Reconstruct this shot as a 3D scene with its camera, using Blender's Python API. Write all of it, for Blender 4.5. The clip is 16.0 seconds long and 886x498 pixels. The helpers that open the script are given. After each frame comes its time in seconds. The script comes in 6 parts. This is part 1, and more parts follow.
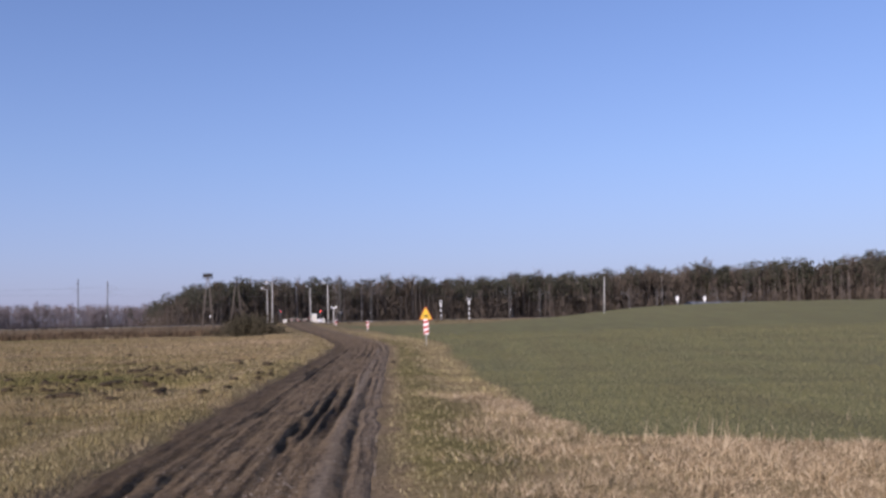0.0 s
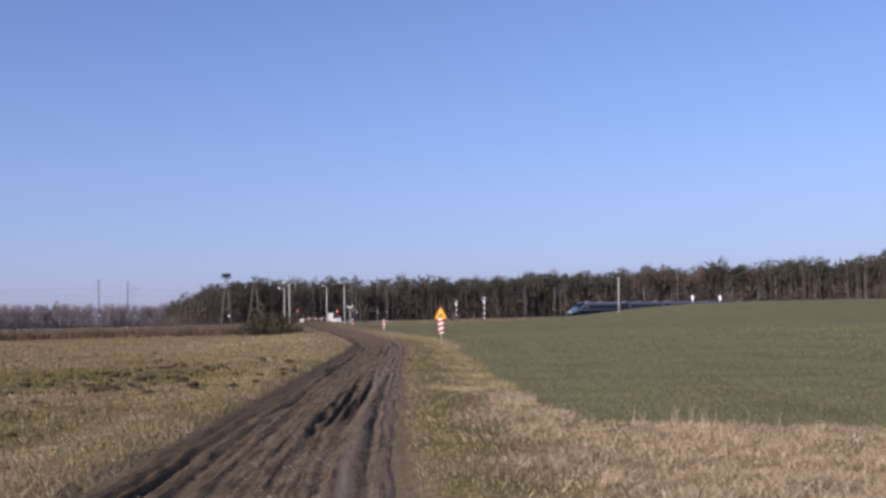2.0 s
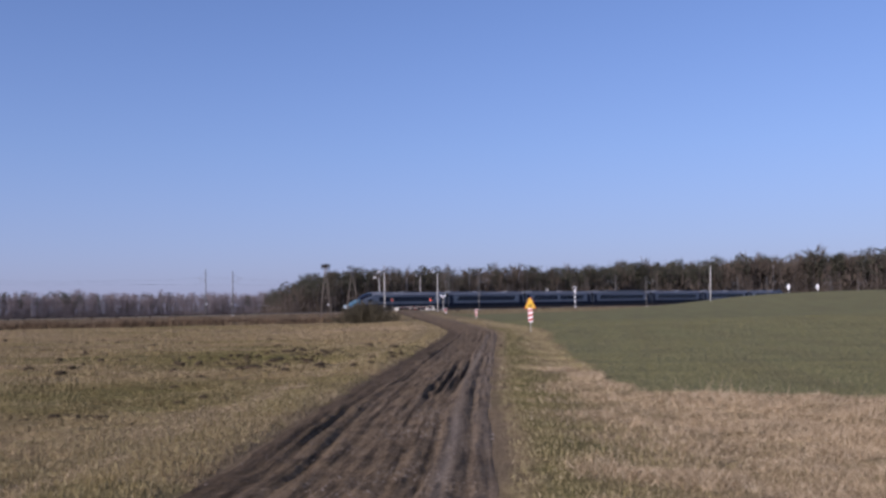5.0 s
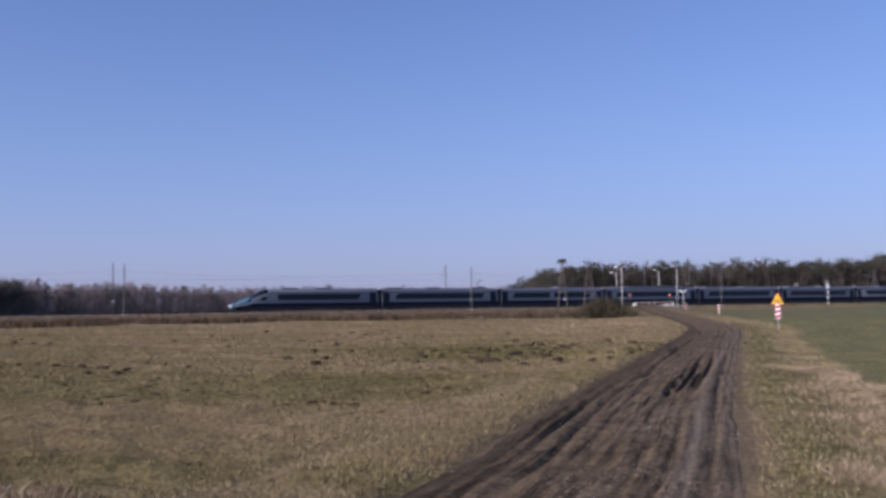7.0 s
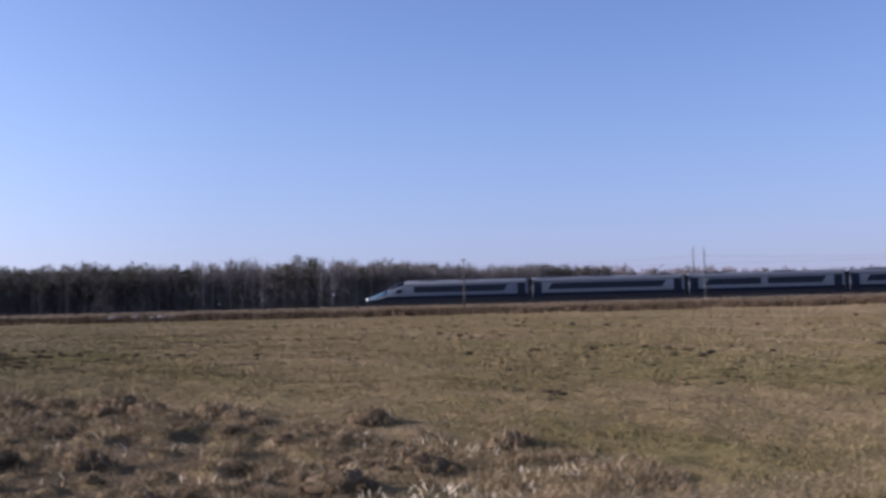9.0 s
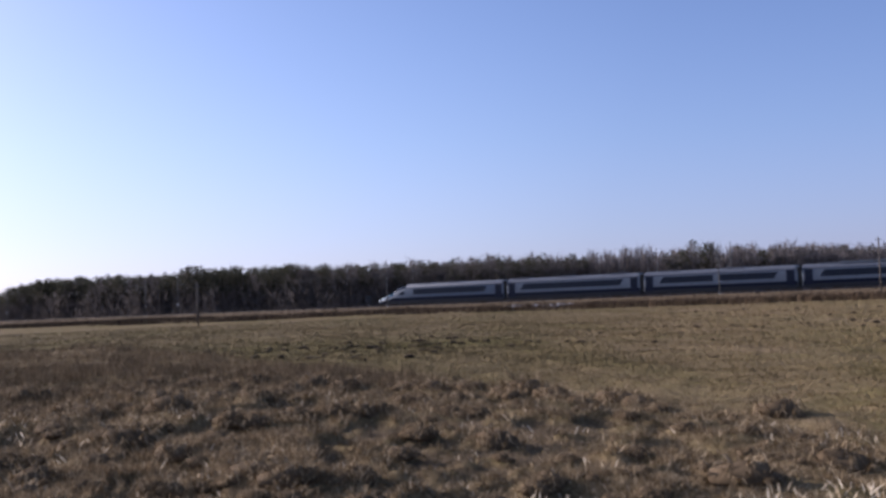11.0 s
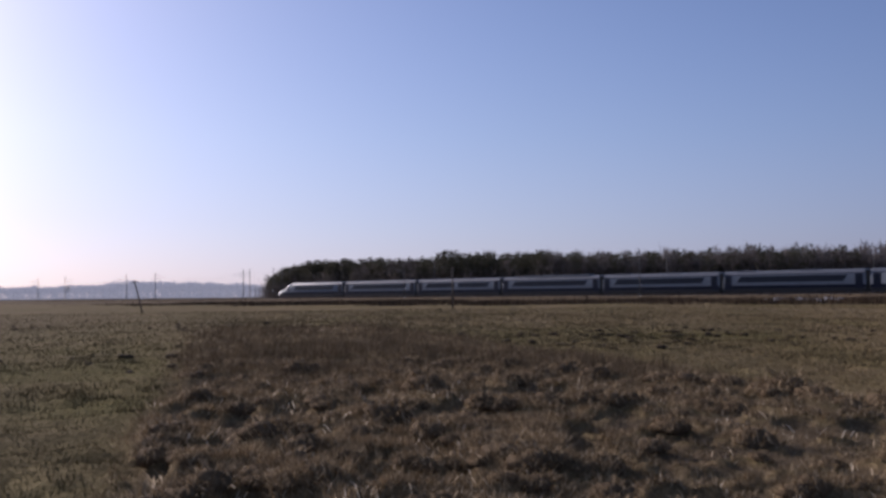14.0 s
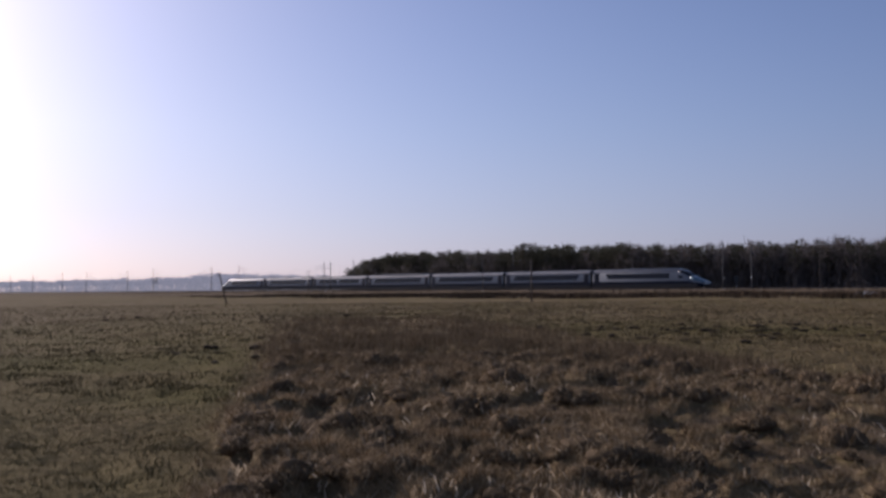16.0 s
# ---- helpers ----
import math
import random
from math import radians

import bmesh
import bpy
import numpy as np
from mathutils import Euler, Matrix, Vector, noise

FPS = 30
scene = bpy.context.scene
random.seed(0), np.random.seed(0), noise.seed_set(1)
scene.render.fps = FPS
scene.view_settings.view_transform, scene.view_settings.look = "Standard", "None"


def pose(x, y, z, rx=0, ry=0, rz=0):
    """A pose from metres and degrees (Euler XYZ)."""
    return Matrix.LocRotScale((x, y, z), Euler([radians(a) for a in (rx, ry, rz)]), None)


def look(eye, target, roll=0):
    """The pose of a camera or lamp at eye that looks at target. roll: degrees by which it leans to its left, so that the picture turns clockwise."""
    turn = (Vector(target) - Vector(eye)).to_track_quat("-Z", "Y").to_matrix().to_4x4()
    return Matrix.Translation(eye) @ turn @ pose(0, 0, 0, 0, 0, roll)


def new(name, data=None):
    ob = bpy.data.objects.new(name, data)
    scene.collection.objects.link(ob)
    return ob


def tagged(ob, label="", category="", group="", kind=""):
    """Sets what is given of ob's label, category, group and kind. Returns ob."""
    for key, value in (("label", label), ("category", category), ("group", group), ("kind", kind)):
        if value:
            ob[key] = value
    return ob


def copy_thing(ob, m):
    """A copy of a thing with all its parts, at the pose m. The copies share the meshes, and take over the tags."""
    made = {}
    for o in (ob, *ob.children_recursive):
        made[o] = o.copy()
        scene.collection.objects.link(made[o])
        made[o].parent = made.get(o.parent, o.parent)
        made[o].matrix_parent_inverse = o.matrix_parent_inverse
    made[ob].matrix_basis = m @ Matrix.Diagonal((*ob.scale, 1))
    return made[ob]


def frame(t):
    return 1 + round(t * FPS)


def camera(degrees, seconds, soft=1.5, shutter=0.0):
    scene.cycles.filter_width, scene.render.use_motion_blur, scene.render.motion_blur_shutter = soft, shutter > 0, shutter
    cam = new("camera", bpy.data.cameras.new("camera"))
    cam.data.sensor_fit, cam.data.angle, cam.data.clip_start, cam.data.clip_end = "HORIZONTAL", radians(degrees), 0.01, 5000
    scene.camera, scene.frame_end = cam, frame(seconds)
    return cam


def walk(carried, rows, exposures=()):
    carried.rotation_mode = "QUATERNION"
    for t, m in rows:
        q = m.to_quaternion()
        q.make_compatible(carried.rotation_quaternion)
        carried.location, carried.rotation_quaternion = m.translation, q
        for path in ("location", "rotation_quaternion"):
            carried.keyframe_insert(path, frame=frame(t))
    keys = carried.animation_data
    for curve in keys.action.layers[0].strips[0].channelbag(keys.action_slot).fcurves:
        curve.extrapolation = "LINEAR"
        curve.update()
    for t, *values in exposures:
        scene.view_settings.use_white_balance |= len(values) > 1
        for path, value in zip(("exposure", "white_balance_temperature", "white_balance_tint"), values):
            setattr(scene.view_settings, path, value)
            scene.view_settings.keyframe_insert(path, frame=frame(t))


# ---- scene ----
cam = camera(49.0, 16.0, soft=2.9, shutter=0.25)
# seconds, eye x, y, z, heading left of +y, pitch, lean
ROWS = [
    (0.0, -0.55, 6.19, 1.62, 2.18, 4.06, -1.21),
    (0.5, -0.54, 6.18, 1.62, 2.53, 4.07, -1.19),
    (1.0, -0.48, 5.65, 1.62, 2.73, 3.91, -1.21),
    (1.5, -0.43, 4.86, 1.62, 2.91, 3.87, -1.03),
    (2.0, -0.41, 4.54, 1.62, 3.10, 4.04, -1.24),
    (2.5, -0.43, 3.65, 1.62, 3.24, 4.18, -1.12),
    (3.0, -0.31, 2.69, 1.62, 3.97, 4.09, -1.19),
    (5.3, 0.0, 0.02, 1.70, 9.52, 3.40, -1.13),
    (5.5, 0.0, 0.0, 1.70, 10.31, 3.37, -1.12),
    (6.0, 0.0, 0.0, 1.70, 13.18, 3.34, -0.73),
    (6.5, 0.0, 0.0, 1.70, 17.05, 3.35, -0.77),
    (7.0, 0.0, 0.0, 1.70, 22.37, 3.41, -0.82),
    (7.5, 0.0, 0.0, 1.70, 30.44, 3.42, -1.19),
    (8.0, 0.0, 0.0, 1.70, 39.44, 3.40, -1.30),
    (8.5, 0.0, 0.0, 1.70, 47.32, 3.31, -0.85),
    (9.0, 0.0, 0.0, 1.70, 55.58, 3.09, -1.48),
    (9.5, 0.0, 0.0, 1.70, 63.06, 3.08, -1.04),
    (10.0, 0.0, 0.0, 1.70, 69.84, 3.14, -1.43),
    (12.5, 0.0, 0.0, 1.70, 86.94, 2.78, -1.28),
    (13.0, 0.0, 0.0, 1.70, 90.44, 2.72, -0.47),
    (13.5, 0.0, 0.0, 1.70, 92.56, 2.65, -0.59),
    (14.0, 0.0, 0.0, 1.70, 93.34, 2.69, -0.60),
    (14.5, 0.0, 0.0, 1.70, 94.21, 2.64, -0.58),
    (15.0, 0.0, 0.0, 1.70, 95.89, 2.61, -0.54),
    (15.5, 0.0, 0.0, 1.70, 96.67, 2.49, -0.55),
    (16.0, 0.0, 0.0, 1.70, 97.98, 2.31, -0.45),
]


def eye_pose(x, y, z, yaw, pitch, lean):
    a, p = radians(yaw), radians(pitch)
    way = Vector((-math.sin(a) * math.cos(p), math.cos(a) * math.cos(p), math.sin(p)))
    return look((x, y, z), Vector((x, y, z)) + 10 * way, lean)


walk(cam, [(t, eye_pose(*r)) for t, *r in ROWS],
     exposures=[(0.0, 0.14, 6060, 25), (3.0, 0.1, 5960, 25), (5.5, -0.06, 5800, 26), (7.0, 0.0, 5780, 26), (8.0, 0.12, 5850, 26),
                (9.0, 0.25, 5900, 25), (10.0, 0.3, 5980, 25), (12.5, -0.18, 6050, 26), (14.0, -0.4, 6160, 27), (16.0, -0.55, 6260, 27)])

# ---- world and sun ----
SUN_AZ, SUN_EL = 142.0, 20.0          # degrees left of +y, degrees up


def make_world():
    w = bpy.data.worlds.new("sky")
    scene.world = w
    w.use_nodes = True
    nt = w.node_tree
    nt.nodes.clear()
    out = nt.nodes.new("ShaderNodeOutputWorld")
    bg = nt.nodes.new("ShaderNodeBackground")
    sky = nt.nodes.new("ShaderNodeTexSky")
    sky.sky_type = "NISHITA"
    sky.sun_disc = False
    sky.sun_elevation = radians(SUN_EL)
    sky.sun_rotation = radians(-SUN_AZ)
    sky.altitude = 100
    sky.air_density, sky.dust_density, sky.ozone_density = 0.64, 1.4, 1.5
    bg.inputs["Strength"].default_value = 0.15
    # haze that thickens and greys towards the horizon
    where = nt.nodes.new("ShaderNodeTexCoord")
    split = nt.nodes.new("ShaderNodeSeparateXYZ")
    nt.links.new(where.outputs["Generated"], split.inputs["Vector"])

    def climb(stops, by=None):
        r = nt.nodes.new("ShaderNodeValToRGB")
        el = r.color_ramp.elements
        while len(el) < len(stops):
            el.new(0.5)
        for e, (pos, col) in zip(el, stops):
            e.position, e.color = pos, (*col, 1)
        nt.links.new(by or split.outputs["Z"], r.inputs["Fac"])
        return r.outputs["Color"]

    haze = nt.nodes.new("ShaderNodeMix")
    haze.data_type = "RGBA"
    nt.links.new(climb([(0.0, (0.72,) * 3), (0.08, (0.6,) * 3), (0.16, (0.4,) * 3), (0.32, (0.18,) * 3), (0.6, (0.4,) * 3), (1.0, (0.5,) * 3)]), haze.inputs[0])
    veil = climb([(0.0, (2.5, 2.5, 3.3)), (0.07, (2.05, 2.5, 3.6)), (0.16, (1.55, 2.35, 3.85)), (0.32, (0.95, 1.9, 4.3)), (0.6, (1.3, 1.7, 2.4)), (1.0, (1.1, 1.4, 1.9))])
    # the haze shines towards the sun
    a, e = radians(SUN_AZ), radians(SUN_EL)
    d = Vector((-math.sin(a) * math.cos(e), math.cos(a) * math.cos(e), math.sin(e)))
    near = nt.nodes.new("ShaderNodeVectorMath")
    near.operation = "DOT_PRODUCT"
    near.inputs[1].default_value = d
    nt.links.new(where.outputs["Generated"], near.inputs[0])
    shine = nt.nodes.new("ShaderNodeMix")
    shine.data_type, shine.blend_type = "RGBA", "MULTIPLY"
    shine.inputs[0].default_value = 1.0
    nt.links.new(veil, shine.inputs[6])
    nt.links.new(climb([(0.0, (1.0,) * 3), (0.3, (1.12, 1.12, 1.06)), (0.62, (1.68, 1.65, 1.42)), (0.87, (2.15, 2.12, 1.85)), (1.0, (3.0, 2.9, 2.3))], near.outputs["Value"]), shine.inputs[7])
    nt.links.new(shine.outputs[2], haze.inputs[7])
    nt.links.new(sky.outputs["Color"], haze.inputs[6])
    nt.links.new(haze.outputs[2], bg.inputs["Color"])
    nt.links.new(bg.outputs["Background"], out.inputs["Surface"])
    sun = bpy.data.lights.new("sun", "SUN")
    sun.energy, sun.angle, sun.color = 5.6, radians(0.53), (1.0, 0.93, 0.82)
    ob = new("sun", sun)
    ob.matrix_world = look(d * 200, (0, 0, 0))


make_world()


# ---- materials ----
class Nodes:
    """A short hand for building one material's nodes."""

    def __init__(self, name):
        self.mat = bpy.data.materials.new(name)
        self.mat.use_nodes = True
        self.nt = self.mat.node_tree
        self.bsdf = self.nt.nodes["Principled BSDF"]

    def add(self, kind, **values):
        n = self.nt.nodes.new(kind)
        for k, v in values.items():
            n.inputs[k.replace("_", " ")].default_value = v
        return n

    def link(self, a, b):
        self.nt.links.new(a, b)

    def coords(self, scale=(1, 1, 1), turn=0.0):
        tc = self.nt.nodes.new("ShaderNodeTexCoord")
        mp = self.nt.nodes.new("ShaderNodeMapping")
        mp.inputs["Scale"].default_value = scale
        mp.inputs["Rotation"].default_value = (0, 0, radians(turn))
        self.link(tc.outputs["Object"], mp.inputs["Vector"])
        return mp.outputs["Vector"]

    def noise(self, vec, scale, detail=4.0, rough=0.6):
        n = self.add("ShaderNodeTexNoise", Scale=scale, Detail=detail, Roughness=rough)
        self.link(vec, n.inputs["Vector"])
        return n.outputs["Fac"]

    def ramp(self, fac, stops):
        r = self.nt.nodes.new("ShaderNodeValToRGB")
        el = r.color_ramp.elements
        while len(el) < len(stops):
            el.new(0.5)
        for e, (pos, col) in zip(el, stops):
            e.position, e.color = pos, (*col, 1) if len(col) == 3 else col
        self.link(fac, r.inputs["Fac"])
        return r.outputs["Color"]

    def mix(self, fac, a, b, mode="MIX"):
        m = self.nt.nodes.new("ShaderNodeMix")
        m.data_type, m.blend_type = "RGBA", mode
        for slot, v in ((0, fac), (6, a), (7, b)):
            if isinstance(v, (int, float)):
                m.inputs[slot].default_value = v
            elif isinstance(v, tuple):
                m.inputs[slot].default_value = (*v, 1)
            else:
                self.link(v, m.inputs[slot])
        return m.outputs[2]

    def attr(self, name):
        a = self.nt.nodes.new("ShaderNodeAttribute")
        a.attribute_name = name
        return a.outputs["Fac"]

    def island(self):
        return self.nt.nodes.new("ShaderNodeNewGeometry").outputs["Random Per Island"]

    def bump(self, height, strength, distance):
        b = self.add("ShaderNodeBump", Strength=strength, Distance=distance)
        self.link(height, b.inputs["Height"])
        self.link(b.outputs["Normal"], self.bsdf.inputs["Normal"])

    def finish(self, color, rough=0.8, metal=0.0, spec=0.5):
        if isinstance(color, tuple):
            self.bsdf.inputs["Base Color"].default_value = (*color, 1)
        else:
            self.link(color, self.bsdf.inputs["Base Color"])
        self.bsdf.inputs["Roughness"].default_value = rough
        self.bsdf.inputs["Metallic"].default_value = metal
        self.bsdf.inputs["Specular IOR Level"].default_value = spec
        return self.mat


def mottled(name, a, b, scale=3.0, rough=0.6, metal=0.0, spec=0.5, fine=40.0, bump=0.0):
    """Two tones of one colour with grain on top."""
    n = Nodes(name)
    v = n.coords()
    big = n.ramp(n.noise(v, scale), [(0.35, a), (0.65, b)])
    col = n.mix(0.35, big, n.ramp(n.noise(v, fine, 2), [(0.3, a), (0.7, b)]))
    if bump:
        n.bump(n.noise(v, fine, 3), 0.5, bump)
    return n.finish(col, rough, metal, spec)


def plain(name, col, rough=0.5, metal=0.0, spec=0.5):
    c2 = tuple(0.82 * c for c in col)
    return mottled(name, c2, col, 1.7, rough, metal, spec, 25.0)


def glowing(name, col, strength):
    n = Nodes(name)
    n.bsdf.inputs["Emission Color"].default_value = (*col, 1)
    n.bsdf.inputs["Emission Strength"].default_value = strength
    return n.finish(col, 0.3)


def meadow_bands(n):
    """Broad strips of olive and of pale grass across the meadow."""
    return n.noise(n.coords((0.025, 0.15, 1), -32), 1.0, 4, 0.6), n.noise(n.coords((0.03, 0.11, 1), -32), 1.7, 4, 0.6)


def blade_material(name, stops, rough=0.8, sheer=0.08, bands=False):
    """Grass and twigs: one tone a blade, some light comes through."""
    n = Nodes(name)
    col = n.ramp(n.island(), stops)
    v = n.coords()
    col = n.mix(0.5, col, n.mix(1.0, col, n.ramp(n.noise(v, 0.35, 3), [(0.3, (0.55, 0.55, 0.55)), (0.7, (1.25, 1.2, 1.1))]), "MULTIPLY"))
    if bands:
        band, pale = meadow_bands(n)
        olive = n.ramp(n.island(), [(0.0, (0.066, 0.052, 0.02)), (0.6, (0.148, 0.125, 0.05)), (1.0, (0.26, 0.21, 0.105))])
        col = n.mix(n.ramp(band, [(0.5, (0, 0, 0)), (0.6, (0.5, 0.5, 0.5))]), col, olive)
        col = n.mix(n.ramp(pale, [(0.52, (0, 0, 0)), (0.64, (0.75, 0.75, 0.75))]), col, n.ramp(n.island(), [(0.0, (0.16, 0.118, 0.072)), (1.0, (0.44, 0.342, 0.228))]))
        col = n.mix(n.attr("browner"), col, n.ramp(n.island(), [(0.0, (0.087, 0.066, 0.035)), (1.0, (0.218, 0.17, 0.092))]))
        col = n.mix(n.attr("lush"), col, n.mix(0.45, olive, (0.1, 0.098, 0.03)))
    n.finish(col, rough, 0.0, 0.04)
    tr = n.add("ShaderNodeBsdfTranslucent")
    n.link(col, tr.inputs["Color"])
    mx = n.add("ShaderNodeMixShader", Fac=sheer)
    n.link(n.bsdf.outputs[0], mx.inputs[1])
    n.link(tr.outputs[0], mx.inputs[2])
    n.link(mx.outputs[0], n.nt.nodes["Material Output"].inputs["Surface"])
    return n.mat


def ground_material():
    n = Nodes("meadow_ground")
    v = n.coords()
    fine, mid, big = n.noise(v, 9.0, 5, 0.7), n.noise(v, 0.9, 5, 0.65), n.noise(v, 0.09, 4, 0.6)
    streak = n.noise(n.coords((0.05, 0.16, 1)), 1.0, 4, 0.6)
    band, pale = meadow_bands(n)
    tan = n.ramp(fine, [(0.25, (0.105, 0.071, 0.036)), (0.5, (0.228, 0.166, 0.09)), (0.75, (0.36, 0.272, 0.16))])
    olive = n.ramp(fine, [(0.25, (0.075, 0.058, 0.022)), (0.5, (0.17, 0.14, 0.054)), (0.75, (0.265, 0.225, 0.1))])
    meadow = n.mix(n.ramp(mid, [(0.42, (0, 0, 0)), (0.62, (1, 1, 1))]), tan, olive)
    meadow = n.mix(n.ramp(big, [(0.46, (0, 0, 0)), (0.6, (0.75, 0.75, 0.75))]), tan, meadow)
    meadow = n.mix(n.ramp(streak, [(0.5, (0, 0, 0)), (0.68, (0.55, 0.55, 0.55))]), meadow, (0.13, 0.105, 0.06))
    meadow = n.mix(n.ramp(band, [(0.5, (0, 0, 0)), (0.6, (0.7, 0.7, 0.7))]), meadow, n.ramp(fine, [(0.25, (0.066, 0.054, 0.02)), (0.5, (0.155, 0.13, 0.05)), (0.75, (0.255, 0.21, 0.095))]))
    dark = n.noise(v, 3.2, 3, 0.6)
    meadow = n.mix(n.ramp(dark, [(0.64, (0, 0, 0)), (0.72, (0.45, 0.45, 0.45))]), meadow, (0.07, 0.054, 0.027))
    meadow = n.mix(n.ramp(pale, [(0.52, (0, 0, 0)), (0.64, (0.6, 0.6, 0.6))]), meadow, n.ramp(fine, [(0.25, (0.15, 0.105, 0.056)), (0.75, (0.42, 0.315, 0.185))]))
    crop = n.ramp(n.noise(v, 14.0, 4, 0.7), [(0.3, (0.14, 0.116, 0.07)), (0.5, (0.152, 0.148, 0.072)), (0.72, (0.18, 0.181, 0.086))])
    crop = n.mix(n.ramp(n.noise(n.coords((0.5, 0.06, 1)), 1.0, 4), [(0.4, (0, 0, 0)), (0.65, (0.6, 0.6, 0.6))]), crop, (0.125, 0.11, 0.062))
    tangle = n.noise(v, 28.0, 5, 0.8)
    straw = n.ramp(tangle, [(0.36, (0.06, 0.041, 0.02)), (0.5, (0.2, 0.147, 0.078)), (0.64, (0.44, 0.35, 0.205))])
    soil = n.ramp(tangle, [(0.36, (0.05, 0.035, 0.022)), (0.64, (0.21, 0.156, 0.107))])
    col = n.mix(n.attr("crop"), meadow, crop)
    col = n.mix(n.attr("browner"), col, n.ramp(fine, [(0.25, (0.063, 0.048, 0.025)), (0.5, (0.14, 0.11, 0.057)), (0.75, (0.228, 0.18, 0.098))]))
    col = n.mix(n.attr("lush"), col, n.ramp(fine, [(0.25, (0.05, 0.044, 0.014)), (0.5, (0.115, 0.104, 0.034)), (0.75, (0.19, 0.17, 0.065))]))
    col = n.mix(n.attr("straw"), col, straw)
    col = n.mix(n.attr("soil"), col, soil)
    n.bump(fine, 1.0, 0.07)
    return n.finish(col, 0.95, 0.0, 0.02)


def road_material():
    n = Nodes("rutted_mud")
    v = n.coords()
    fine = n.noise(v, 16.0, 6, 0.75)
    mid = n.noise(v, 1.6, 5, 0.65)
    dry = n.ramp(fine, [(0.25, (0.075, 0.05, 0.027)), (0.5, (0.172, 0.12, 0.069)), (0.78, (0.36, 0.262, 0.165))])
    dark_mud = n.ramp(fine, [(0.3, (0.024, 0.016, 0.009)), (0.7, (0.068, 0.047, 0.028))])
    col = n.mix(n.ramp(mid, [(0.44, (0, 0, 0)), (0.66, (0.5, 0.5, 0.5))]), dry, dark_mud)
    lane = n.nt.nodes.new("ShaderNodeAttribute")
    lane.attribute_name = "lane"
    stretch = n.nt.nodes.new("ShaderNodeMapping")
    stretch.inputs["Scale"].default_value = (1.0, 0.05, 1.0)
    n.link(lane.outputs["Vector"], stretch.inputs["Vector"])
    run = n.noise(stretch.outputs["Vector"], 10.0, 6, 0.72)
    col = n.mix(n.ramp(run, [(0.4, (0.9, 0.9, 0.9)), (0.5, (0, 0, 0))]), col, dark_mud)
    col = n.mix(n.ramp(run, [(0.58, (0, 0, 0)), (0.72, (0.45, 0.45, 0.45))]), col, (0.25, 0.19, 0.135))
    col = n.mix(n.ramp(n.noise(v, 17.0, 2), [(0.64, (0, 0, 0)), (0.69, (0.5, 0.5, 0.5))]), col, (0.34, 0.28, 0.22))
    col = n.mix(n.attr("dark_mud"), col, dark_mud)
    col = n.mix(n.attr("pale"), col, n.ramp(fine, [(0.3, (0.13, 0.1, 0.075)), (0.7, (0.3, 0.25, 0.2))]))
    n.bump(n.mix(0.45, fine, run), 1.0, 0.12)
    return n.finish(col, 0.9, 0.0, 0.08)


def hazed_wood_material():
    """The plain backdrop of woods on the horizon, a mile off, with haze painted in."""
    n = Nodes("hazed_distant_woods")
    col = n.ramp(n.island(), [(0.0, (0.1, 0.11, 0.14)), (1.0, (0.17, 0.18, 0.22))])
    # blue grey glow imitates the haze in front of the trees
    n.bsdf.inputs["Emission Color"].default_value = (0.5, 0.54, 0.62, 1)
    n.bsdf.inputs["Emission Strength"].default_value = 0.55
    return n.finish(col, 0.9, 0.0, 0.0)


